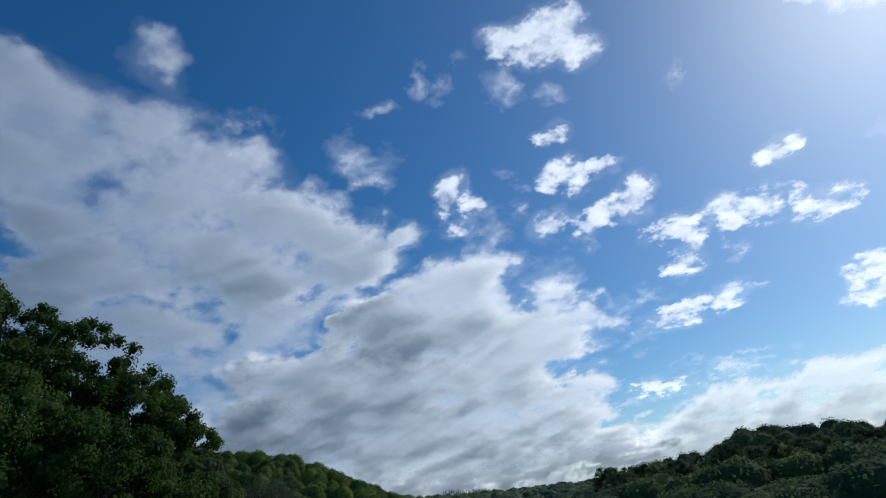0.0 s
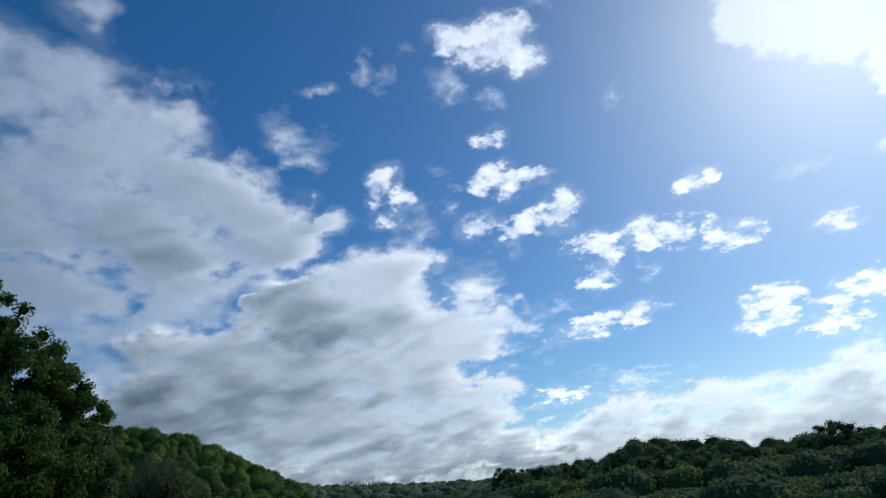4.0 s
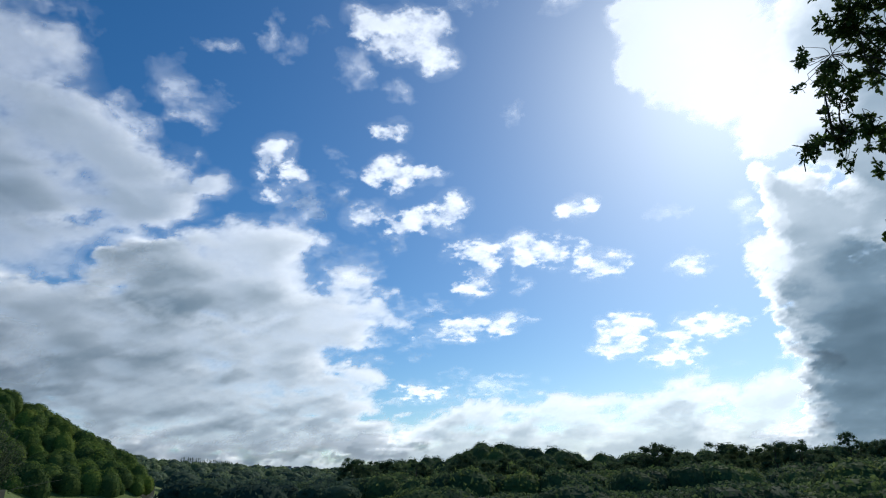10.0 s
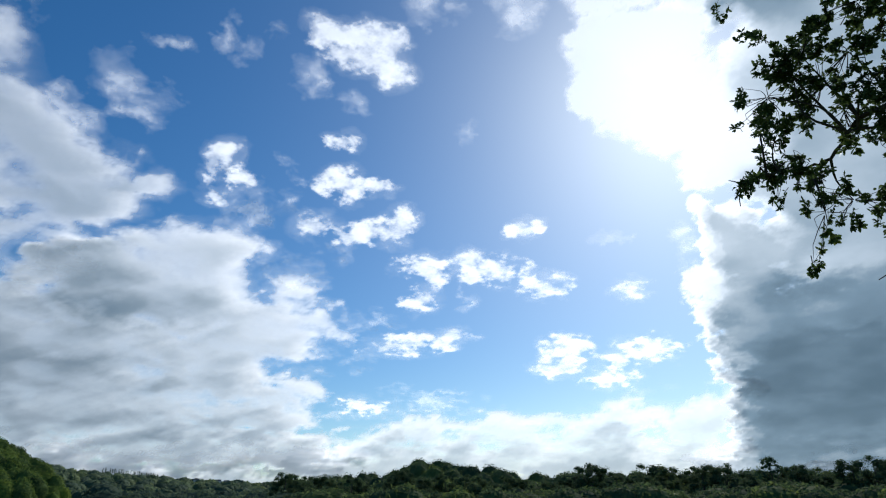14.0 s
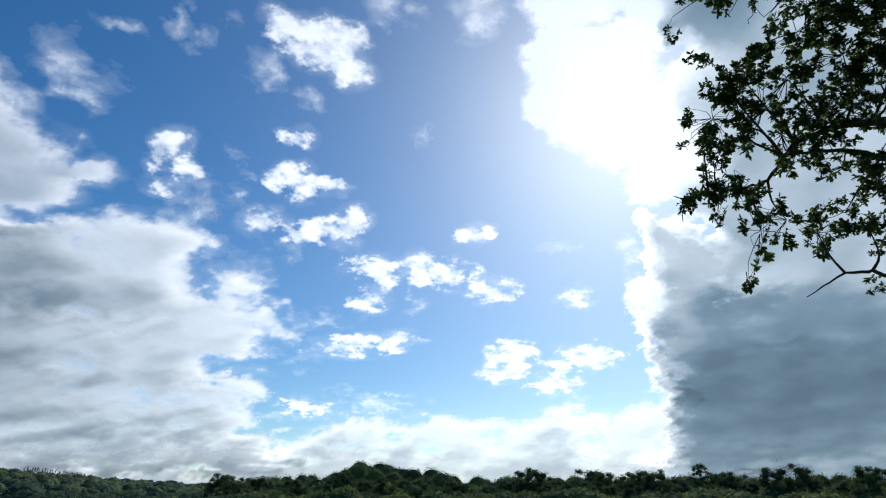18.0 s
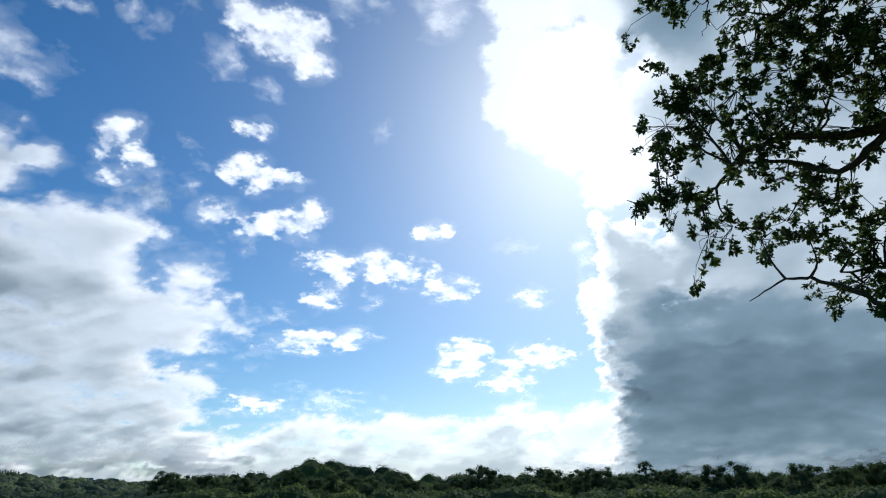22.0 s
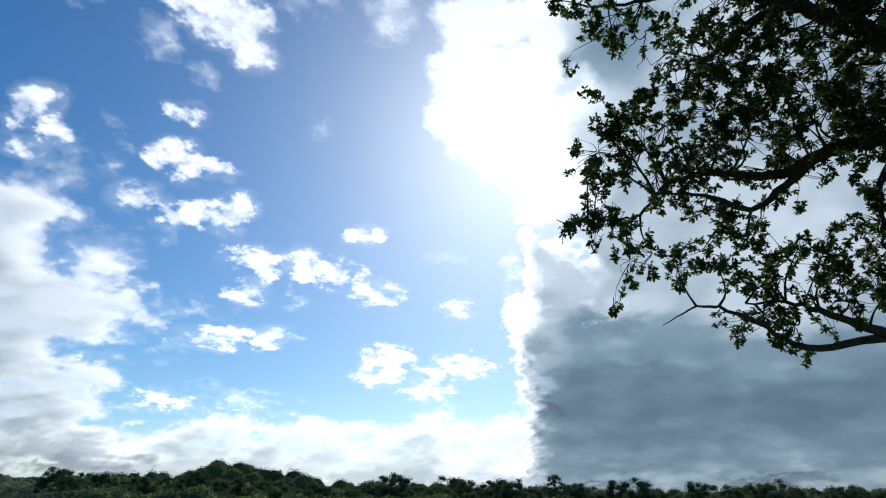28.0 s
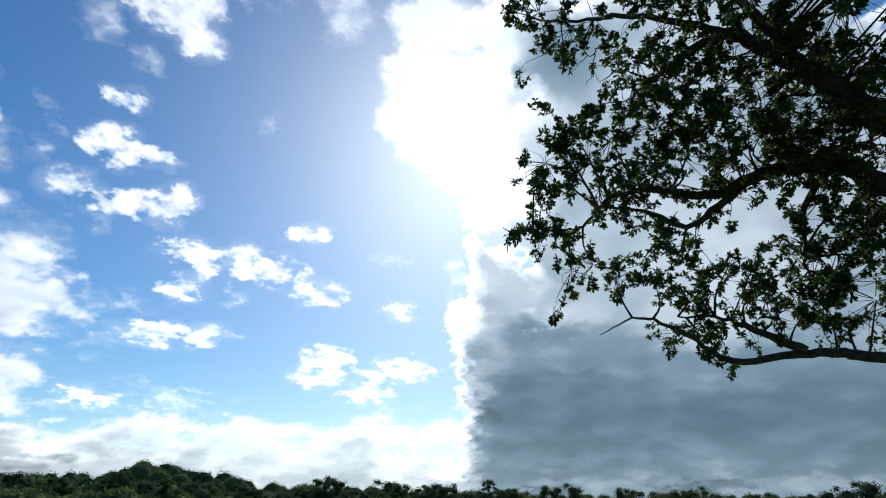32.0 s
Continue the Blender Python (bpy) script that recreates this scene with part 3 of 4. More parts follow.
def cloud(label, style, thick, lobes, sections=()):
    """A cloud far off: a billowed sheet of droplets round lobes of bearing, elevation, half width, half height and weight.
    The pieces that do not hang together are its puffs; sections name the parts of a large one and how many lobes each has."""
    thr, soft, ragged, inside, warp, cell, fine = STYLES[style]
    seed = 31 + 13 * len(made_clouds)
    lo = np.array(lobes, dtype=float)
    a0, a1 = (lo[:, 0] - lo[:, 2] * 1.3).min() - warp - 1, (lo[:, 0] + lo[:, 2] * 1.3).max() + warp + 1
    e0, e1 = max(0.3, (lo[:, 1] - lo[:, 3] * 1.3).min() - warp - 0.8), (lo[:, 1] + lo[:, 3] * 1.3).max() + warp + 0.8
    na, ne = int((a1 - a0) / cell) + 2, int((e1 - e0) / cell) + 2
    az, el = np.meshgrid(np.linspace(a0, a1, na), np.linspace(e0, e1, ne))
    # noise lies on the level cloud layer, so it is drawn out towards the horizon
    g = 1 / np.tan(np.radians(el * 0.9 + 17))
    px, py = np.sin(np.radians(az)) * g * 9 * fine, np.cos(np.radians(az)) * g * 9 * fine
    wa = az + warp * 3 * (fbm(px * 0.9, py * 0.9, seed + 5, 6, 0.6) - 0.5)
    we = el + warp * 2.4 * (fbm(px * 0.9, py * 0.9, seed + 9, 6, 0.6) - 0.5)
    gone, weight, total = np.ones_like(az), np.zeros_like(az), np.full_like(az, 1e-6)
    for a, e, w, h, k in lobes:
        wide = 1.42 if style in ("mass", "puff") else 1.25
        q = ((wa - a) / (w * wide)) ** 2 + ((we - e) / (h * wide)) ** 2
        l = np.clip(1 - q, 0, 1)
        gone *= 1 - l * 0.95
        weight += l * l * k
        total += l * l
    mass = 1 - gone
    # thin droplets drifting off the rim
    veil_ = np.ones_like(az)
    for a, e, w, h, k in lobes:
        veil_ *= 1 - 0.8 * np.clip(1 - ((wa - a) / (w * 1.25 + 0.9)) ** 2 - ((we - e) / (h * 1.25 + 0.7)) ** 2, 0, 1)
    veil_ = 1 - veil_
    n = np.clip((fbm(px, py, seed, 7, 0.58) - 0.5) * 2.4 + 0.5, 0, 1)
    n2 = np.clip((fbm(px * 0.5 + 3, py * 0.5, seed + 77, 4, 0.45) - 0.5) * 2.2 + 0.5, 0, 1)
    tear = (ragged * 4 * mass * (1 - mass) + inside * mass) * (n - 0.5)
    t = np.clip((mass + tear - thr) / soft, 0, 1)
    # how much cloud lies on the way to the sun, baked below as self-shade
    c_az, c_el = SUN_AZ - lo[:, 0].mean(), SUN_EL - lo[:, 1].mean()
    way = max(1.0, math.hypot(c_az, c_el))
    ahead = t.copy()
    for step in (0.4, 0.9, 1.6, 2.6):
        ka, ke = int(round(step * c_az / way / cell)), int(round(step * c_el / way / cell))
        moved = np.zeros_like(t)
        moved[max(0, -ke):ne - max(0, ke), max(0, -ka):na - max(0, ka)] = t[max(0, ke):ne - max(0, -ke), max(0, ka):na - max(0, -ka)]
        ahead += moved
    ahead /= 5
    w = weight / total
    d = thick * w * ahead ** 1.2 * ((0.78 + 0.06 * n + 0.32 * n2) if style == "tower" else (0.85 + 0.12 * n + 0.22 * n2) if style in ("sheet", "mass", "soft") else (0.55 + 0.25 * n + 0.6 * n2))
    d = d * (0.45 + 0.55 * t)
    cov = t ** 1.7 * np.clip(w * {"wisp": 0.26, "soft": 1.0}.get(style, 1.6), 0, 1.3)
    if style != "tower":
        cov = cov + 0.13 * veil_ ** 1.3 * np.clip(n2 * 0.9 + n * 0.6 - 0.3, 0, 1)
    shell = 3600 - 20 * len(made_clouds) - 8 * mass
    ca = np.cos(np.radians(el))
    xyz = np.stack([np.sin(np.radians(az)) * ca * shell, np.cos(np.radians(az)) * ca * shell, np.sin(np.radians(el)) * shell + 1.6], -1).reshape(-1, 3)
    idx = np.arange(na * ne).reshape(ne, na)
    quads = np.stack([idx[:-1, :-1], idx[:-1, 1:], idx[1:, 1:], idx[1:, :-1]], -1).reshape(-1, 4)
    flat, thin = d.reshape(-1), cov.reshape(-1)
    quads = quads[thin[quads].max(1) > 0.006]
    # number the pieces that hang together
    mark = np.arange(na * ne)
    while len(quads):
        low = mark[quads].min(1)
        was = mark.copy()
        for k in range(4):
            np.minimum.at(mark, quads[:, k], low)
        mark = mark[mark]
        if (mark == was).all():
            break
    if not len(quads):
        return
    piece = mark[quads[:, 0]]
    names, counts = np.unique(piece, return_counts=True)
    names = names[np.argsort(-counts)][: max(1, int((counts >= 30).sum()))]
    whole = None if len(names) == 1 else new("cloud")
    if sections:
        # each face goes to the part whose lobe lies nearest
        whole = new("cloud")
        centre_a, centre_e = az.reshape(-1)[quads].mean(1), el.reshape(-1)[quads].mean(1)
        near = np.argmin(np.stack([((centre_a - a) / w_) ** 2 + ((centre_e - e) / h_) ** 2 for a, e, w_, h_, _ in lobes]), 0)
        owner = np.repeat(np.arange(len(sections)), [c for _, c in sections])[near]
        quads, piece = quads[np.isin(piece, names)], owner[np.isin(piece, names)]
        names = [k for k in range(len(sections)) if (piece == k).any()]
    for k in names:
        q = quads[piece == k]
        used, inverse = np.unique(q, return_inverse=True)
        me = mesh_from("cloud", xyz[used], inverse.reshape(-1, 4), CLOUD, True)
        me.attributes.new("self_shade", "FLOAT", "POINT").data.foreach_set("value", flat[used].astype(np.float32))
        me.attributes.new("cover", "FLOAT", "POINT").data.foreach_set("value", thin[used].astype(np.float32))
        if whole is None:
            thing = new("cloud", me)
        else:
            thing = whole
            part(sections[k][0] if sections else "puff", me, whole)
    made_clouds.append(tagged(thing, label, "cloud", "clouds in the sky"))


# A heavier lobe weight also paints its cloud greyer, as shade within
MASS_DOME = [
    (-21.5, 21.9, 4.3, 1.8, 0.45), (-24.6, 20.4, 4.6, 2.02, 0.5), (-20.3, 20.0, 3.2, 2.58, 0.45),
    (-28.6, 18.3, 5.3, 1.72, 0.85), (-25.3, 16.4, 7.9, 1.75, 1.05), (-21.3, 16.6, 3.6, 2.56, 0.5),
    (-32.0, 17.2, 3.6, 1.43, 0.8), (-18.2, 18.6, 1.6, 2.08, 0.35), (-13.9, 14.6, 5.4, 2.09, 0.45),
    (-10.2, 15.1, 2.2, 1.32, 0.35), (-16.0, 13.7, 3.2, 1.29, 0.5), (-12.3, 18.1, 2.2, 1.33, 0.3),
    (-17.1, 15.7, 2.1, 1.3, 0.5)]
MASS_FOOT = [
    (-39.4, 14.7, 5.1, 1.33, 0.7), (-30.1, 13.0, 9.0, 1.67, 0.75), (-23.6, 12.2, 6.8, 1.73, 0.6),
    (-18.0, 11.8, 3.1, 1.52, 0.5), (-36.6, 11.3, 7.2, 1.56, 0.9), (-28.3, 9.7, 10.4, 1.42, 0.9),
    (-18.0, 9.3, 4.5, 1.5, 0.55), (-12.9, 8.8, 3.6, 1.77, 0.4), (-11.3, 9.7, 1.8, 1.02, 0.35),
    (-37.3, 8.5, 5.8, 1.3, 0.9), (-22.3, 6.9, 8.6, 1.44, 0.9), (-13.9, 6.8, 4.1, 0.99, 0.6),
    (-31.5, 6.0, 8.4, 1.34, 0.9), (-19.8, 4.6, 11.0, 1.19, 0.7), (-12.4, 3.7, 7.5, 0.96, 0.55),
    (-26.8, 3.3, 8.8, 0.9, 0.8), (-44.1, 8.7, 5.4, 2.76, 0.8), (-39.1, 13.1, 4.9, 1.97, 0.6),
    (-28.4, 8.0, 6.6, 1.85, 0.75)]
BANK_EAST = [
    (-44.8, 30.0, 2.8, 1.26, 0.5), (-40.1, 28.6, 5.2, 1.99, 0.55), (-44.3, 26.0, 4.6, 2.56, 0.7),
    (-34.9, 26.4, 5.1, 2.33, 0.55), (-31.3, 24.7, 2.9, 1.68, 0.5), (-39.8, 23.4, 6.2, 2.01, 0.8),
    (-27.0, 25.4, 1.8, 0.89, 0.35), (-42.5, 20.8, 3.8, 1.31, 0.6), (-34.3, 22.3, 5.4, 1.41, 0.55),
    (-37.7, 19.5, 3.3, 0.91, 0.5), (-43.4, 17.4, 2.2, 0.86, 0.4), (-34.0, 20.4, 2.2, 0.94, 0.35)]
BANK_WEST = [
    (-59.6, 35.1, 7.0, 3.83, 0.3), (-51.1, 42.4, 2.7, 1.95, 0.4), (-59.8, 27.8, 4.4, 2.6, 0.6),
    (-57.3, 23.6, 6.2, 2.68, 0.75), (-61.3, 31.1, 4.0, 2.54, 0.45), (-51.5, 22.8, 5.4, 2.35, 0.75),
    (-52.2, 18.6, 4.3, 1.39, 0.5), (-44.7, 17.1, 2.1, 0.88, 0.45), (-55.6, 18.8, 4.1, 1.79, 0.5),
    (-51.7, 36.7, 4.5, 2.23, 0.25), (-63.7, 37.1, 4.1, 2.8, 0.35), (-59.6, 21.0, 4.6, 2.59, 0.6),
    (-53.9, 16.1, 8.6, 2.7, 0.32), (-49.0, 12.1, 6.9, 2.29, 0.36), (-38.3, 17.9, 6.7, 1.62, 0.3),
    (-44.8, 32.7, 6.4, 2.39, 0.3), (-45.4, 15.2, 4.5, 2.61, 0.5)]
BANK_WEST += [(-42.9, 10.0, 5.7, 2.59, 0.7), (-47.5, 19.1, 3.0, 1.73, 0.5), (-51.6, 29.0, 5.8, 4.26, 0.4), (-61.0, 33.1, 6.0, 5.15, 0.35)]
LOW = [
    (-5.3, 4.7, 2.9, 0.95, 0.34), (-0.9, 6.3, 3.6, 1.22, 0.3), (3.8, 6.1, 4.1, 1.23, 0.28),
    (8.9, 6.1, 5.1, 1.08, 0.25), (14.0, 6.3, 4.6, 1.22, 0.24), (18.6, 7.1, 4.0, 1.36, 0.24),
    (22.4, 6.8, 3.3, 1.42, 0.24), (25.8, 7.6, 2.8, 1.41, 0.26), (27.7, 8.6, 1.6, 1.17, 0.28),
    (24.6, 5.6, 3.2, 1.39, 0.34), (-3.2, 3.3, 5.9, 1.03, 0.4), (4.8, 3.9, 7.6, 1.34, 0.36),
    (14.4, 4.1, 7.4, 1.42, 0.36), (21.7, 4.0, 5.2, 1.29, 0.38), (-8.0, 3.0, 6.6, 0.92, 0.42)]
TOWER_TOP = [
    (21.3, 39.8, 3.8, 2.72, 0.14), (22.2, 40.4, 6.3, 2.0, 0.14), (19.3, 37.5, 3.1, 2.39, 0.12),
    (17.6, 35.2, 1.9, 1.49, 0.12), (21.9, 34.2, 4.1, 2.45, 0.12), (25.3, 31.2, 3.9, 2.47, 0.14),
    (25.6, 37.9, 5.3, 3.61, 0.14), (27.3, 33.6, 5.5, 4.28, 0.12), (27.6, 27.5, 2.4, 1.73, 0.18),
    (28.9, 28.2, 3.1, 2.44, 0.2), (32.2, 29.6, 4.0, 3.76, 0.25), (35.8, 35.7, 3.9, 2.54, 0.6),
    (35.2, 32.2, 4.3, 3.58, 0.5), (38.6, 31.4, 5.3, 4.7, 0.9), (42.4, 31.8, 4.8, 5.21, 1.0),
    (39.3, 24.7, 5.7, 3.5, 0.9), (33.1, 25.3, 3.3, 1.89, 0.6), (21.9, 44.8, 5.6, 3.05, 0.16),
    (31.3, 44.2, 6.4, 3.37, 0.3)]
TOWER_RIM = [
    (27.1, 24.1, 1.1, 1.25, 0.35), (28.8, 22.7, 2.0, 1.97, 0.8), (28.0, 20.3, 1.5, 1.73, 0.7),
    (26.1, 17.3, 2.0, 1.39, 0.3), (25.7, 18.6, 1.4, 1.0, 0.25), (25.9, 14.6, 1.1, 1.38, 0.35),
    (30.0, 18.9, 3.3, 2.91, 0.9), (34.7, 20.2, 4.8, 2.79, 0.9), (37.1, 17.8, 3.3, 1.8, 0.45),
    (40.3, 19.2, 4.2, 2.6, 0.7), (28.5, 15.2, 2.4, 1.94, 0.8), (27.5, 9.1, 1.4, 0.94, 0.3),
    (27.7, 10.8, 1.2, 1.19, 0.45)]
TOWER_BASE = [
    (29.2, 13.7, 3.2, 2.39, 1.3), (33.1, 14.5, 4.8, 2.79, 1.5), (37.8, 14.6, 4.7, 2.21, 1.3),
    (41.4, 14.0, 4.0, 2.53, 1.3), (28.0, 11.4, 1.8, 1.91, 1.0), (31.3, 10.2, 4.8, 2.76, 2.0),
    (36.4, 9.7, 5.1, 3.05, 2.2), (41.1, 9.2, 4.2, 2.87, 2.2), (29.2, 7.2, 2.6, 2.28, 1.6),
    (32.8, 6.1, 4.5, 2.19, 1.9), (37.6, 5.4, 4.5, 2.06, 1.9), (30.5, 4.0, 3.8, 1.53, 1.5),
    (35.2, 3.4, 3.9, 1.24, 1.3), (39.6, 3.7, 3.5, 1.39, 1.4), (28.5, 5.0, 1.7, 1.34, 1.1)]
TOWER_BASE += [(a, 2.2, 7.0, 2.2, 1.1) for a in range(30, 67, 9)] + [(a, 5.6, 7.0, 2.2, 1.6) for a in range(34, 62, 9)]
TOWER_EAST = [
    (43.5, 20.0, 6.1, 3.0, 0.8), (48.9, 15.0, 4.4, 1.87, 0.6), (54.5, 23.5, 5.1, 4.54, 0.6),
    (56.8, 15.7, 4.9, 3.45, 1.0), (38.8, 8.8, 9.6, 2.86, 2.2), (49.5, 8.4, 7.4, 2.64, 2.2),
    (56.1, 8.9, 5.4, 2.88, 2.0), (54.6, 4.8, 5.4, 1.2, 1.4), (44.8, 4.5, 6.5, 1.09, 1.3),
    (60.6, 31.1, 7.2, 6.65, 1.0), (48.7, 37.8, 8.2, 5.55, 0.9), (41.9, 25.6, 8.1, 4.59, 0.8),
    (37.4, 40.7, 5.7, 5.31, 1.3), (41.1, 33.5, 5.2, 4.04, 1.0), (52.1, 29.5, 8.2, 5.6, 0.9),
    (60.2, 9.3, 5.2, 4.7, 1.6), (62.2, 18.0, 5.4, 5.65, 1.0)]
TOWER_EAST += [(65.1, 28.3, 5.4, 7.0, 0.9), (58.5, 40.0, 11.6, 4.84, 0.9), (46.3, 12.4, 9.0, 2.82, 1.5), (54.3, 12.5, 7.8, 3.04, 1.4), (43.1, 11.9, 5.8, 3.06, 1.6), (42.0, 16.6, 6.2, 2.72, 1.0), (47.0, 20.0, 12.0, 8.0, 0.7), (55.0, 30.0, 12.0, 10.0, 0.9), (45.0, 31.0, 9.0, 8.0, 0.8), (60.0, 20.0, 12.0, 10.0, 0.9), (50.0, 41.0, 12.0, 8.0, 0.9)]
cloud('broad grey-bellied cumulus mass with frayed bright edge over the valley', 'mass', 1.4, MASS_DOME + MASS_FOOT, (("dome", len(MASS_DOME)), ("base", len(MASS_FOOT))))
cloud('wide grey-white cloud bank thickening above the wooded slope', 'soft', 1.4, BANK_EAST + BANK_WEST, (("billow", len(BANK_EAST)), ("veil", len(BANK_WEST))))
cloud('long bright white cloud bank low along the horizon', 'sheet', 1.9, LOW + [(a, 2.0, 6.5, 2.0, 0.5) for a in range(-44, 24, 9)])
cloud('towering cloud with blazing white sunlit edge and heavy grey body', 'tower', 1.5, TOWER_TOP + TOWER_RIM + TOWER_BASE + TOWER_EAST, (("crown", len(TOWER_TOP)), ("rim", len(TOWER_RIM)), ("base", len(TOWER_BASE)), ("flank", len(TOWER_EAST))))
cloud('small bright white cumulus cloud, ragged at its edge', 'puff', 1.0, [(-9.4, 32.2, 1.6, 0.71, 0.4)])
cloud('loose row of bright white cumulus puffs', 'puff', 1.0, [(-8.4, 28.5, 2.6, 1.34, 0.5), (-4.8, 28.3, 1.5, 0.47, 0.25)])
cloud('loose row of bright white cumulus puffs', 'puff', 1.0, [(-4.8, 24.2, 3.1, 1.21, 0.5), (-2.5, 25.2, 1.2, 1.27, 0.45), (-8.1, 23.6, 1.9, 0.68, 0.4), (-11.6, 24.3, 1.9, 1.02, 0.28)])
cloud('loose row of bright white cumulus puffs', 'puff', 1.0, [(-0.8, 20.9, 2.5, 1.06, 0.5), (0.7, 19.9, 1.1, 0.8, 0.45), (-0.4, 17.9, 1.6, 1.06, 0.5)])
cloud('loose row of bright white cumulus puffs', 'puff', 1.0, [(4.4, 21.6, 1.6, 0.7, 0.4), (7.0, 20.5, 3.0, 1.23, 0.5), (11.8, 18.8, 2.3, 0.9, 0.5)])
cloud('small bright white cumulus cloud, ragged at its edge', 'puff', 1.0, [(10.0, 24.3, 1.8, 0.64, 0.5)])
cloud('small bright white cumulus cloud, ragged at its edge', 'puff', 1.0, [(19.7, 17.9, 1.3, 0.62, 0.35)])
cloud('loose row of bright white cumulus puffs', 'puff', 1.0, [(13.6, 12.8, 2.1, 1.24, 0.5), (12.2, 11.2, 1.9, 0.61, 0.4)])
cloud('loose row of bright white cumulus puffs', 'puff', 1.0, [(20.5, 12.4, 2.5, 1.15, 0.5), (17.9, 11.4, 1.3, 0.6, 0.45), (17.0, 10.0, 2.0, 0.6, 0.5)])
cloud('loose row of bright white cumulus puffs', 'puff', 1.0, [(-0.7, 13.8, 3.2, 0.73, 0.45), (-3.9, 13.3, 2.1, 0.51, 0.25), (3.1, 14.5, 1.4, 0.42, 0.22)])
cloud('small bright white cumulus cloud, ragged at its edge', 'puff', 1.0, [(-6.3, 8.0, 1.9, 0.54, 0.4)])
cloud('loose row of bright white cumulus puffs', 'puff', 1.0, [(-19.0, 27.9, 1.4, 1.06, 0.4), (-21.0, 25.6, 1.4, 0.48, 0.28)])
cloud('loose row of bright white cumulus puffs', 'puff', 1.0, [(-12.4, 41.6, 2.0, 1.13, 0.26), (-8.1, 41.6, 3.7, 1.3, 0.3), (-4.2, 41.2, 1.8, 1.57, 0.28), (-10.4, 39.9, 2.0, 0.6, 0.25), (-7.7, 39.7, 3.0, 0.99, 0.32), (-3.5, 38.7, 1.8, 1.12, 0.34)])
cloud('loose row of bright white cumulus puffs', 'puff', 1.0, [(-21.0, 29.8, 1.6, 1.24, 0.4), (-21.9, 28.4, 0.6, 1.36, 0.25)])
cloud('thin torn shred of white cloud in the blue', 'wisp', 0.8, [(18.5, 22.6, 1.9, 0.31, 0.35)])
cloud('thin torn shred of white cloud in the blue', 'wisp', 0.8, [(-28.7, 32.3, 1.5, 1.41, 0.4), (-31.1, 32.0, 1.1, 0.43, 0.3)])
cloud('thin torn shred of white cloud in the blue', 'wisp', 0.8, [(-28.0, 37.8, 1.6, 0.51, 0.35)])
cloud('thin torn shred of white cloud in the blue', 'wisp', 0.8, [(-13.7, 38.1, 0.9, 1.14, 0.28)])
cloud('thin torn shred of white cloud in the blue', 'wisp', 0.8, [(-8.4, 36.1, 1.3, 0.45, 0.28)])
cloud('thin torn shred of white cloud in the blue', 'wisp', 0.8, [(-14.2, 30.3, 0.5, 0.35, 0.3)])
cloud('thin torn shred of white cloud in the blue', 'wisp', 0.8, [(25.4, 21.2, 1.1, 1.41, 0.3)])
cloud('thin torn shred of white cloud in the blue', 'wisp', 0.8, [(-5.2, 15.7, 1.9, 0.41, 0.25), (-7.0, 12.1, 2.0, 0.25, 0.2)])
cloud('thin torn shred of white cloud in the blue', 'wisp', 0.8, [(0.6, 8.7, 3.5, 0.6, 0.45)])
cloud('thin torn shred of white cloud in the blue', 'wisp', 0.8, [(4.6, 33.6, 0.5, 0.62, 0.15)])
cloud('thin torn shred of white cloud in the blue', 'wisp', 0.8, [(-0.7, 43.2, 2.0, 1.73, 0.4)])
cloud('thin torn shred of white cloud in the blue', 'wisp', 0.8, [(-17.3, 40.5, 1.5, 0.48, 0.3)])
cloud('thin torn shred of white cloud in the blue', 'wisp', 0.8, [(-22.8, 39.3, 0.6, 1.02, 0.28)])
cloud('thin torn shred of white cloud in the blue', 'wisp', 0.8, [(-12.0, 37.1, 1.0, 0.42, 0.25)])
cloud('thin torn shred of white cloud in the blue', 'wisp', 0.8, [(-13.1, 28.8, 0.6, 0.38, 0.2)])
cloud('thin torn shred of white cloud in the blue', 'wisp', 0.8, [(11.1, 44.1, 2.7, 1.59, 0.4)])
cloud('thin torn shred of white cloud in the blue', 'wisp', 0.8, [(3.4, 43.9, 1.6, 0.59, 0.3)])
cloud('thin torn shred of white cloud in the blue', 'wisp', 0.8, [(-20.5, 38.9, 0.8, 0.71, 0.2)])
cloud('thin torn shred of white cloud in the blue', 'wisp', 0.8, [(-42.4, 35.3, 2.7, 1.8, 0.45)])
cloud('thin torn shred of white cloud in the blue', 'wisp', 0.8, [(-31.2, 33.7, 1.7, 1.89, 0.35)])
cloud('thin torn shred of white cloud in the blue', 'wisp', 0.8, [(-34.4, 30.4, 2.2, 0.91, 0.35)])
cloud('thin torn shred of white cloud in the blue', 'wisp', 0.8, [(-17.5, 25.3, 1.7, 1.69, 0.45)])
cloud('thin torn shred of white cloud in the blue', 'wisp', 0.8, [(-13.6, 25.7, 0.8, 1.46, 0.4)])
cloud('thin torn shred of white cloud in the blue', 'wisp', 0.8, [(-12.6, 19.5, 2.1, 1.47, 0.4)])
cloud('thin torn shred of white cloud in the blue', 'wisp', 0.8, [(-8.6, 21.7, 0.4, 0.47, 0.3)])
cloud('thin torn shred of white cloud in the blue', 'wisp', 0.8, [(-14.8, 21.2, 1.1, 0.53, 0.25)])
cloud('thin torn shred of white cloud in the blue', 'wisp', 0.8, [(4.6, 17.8, 0.5, 0.33, 0.35)])
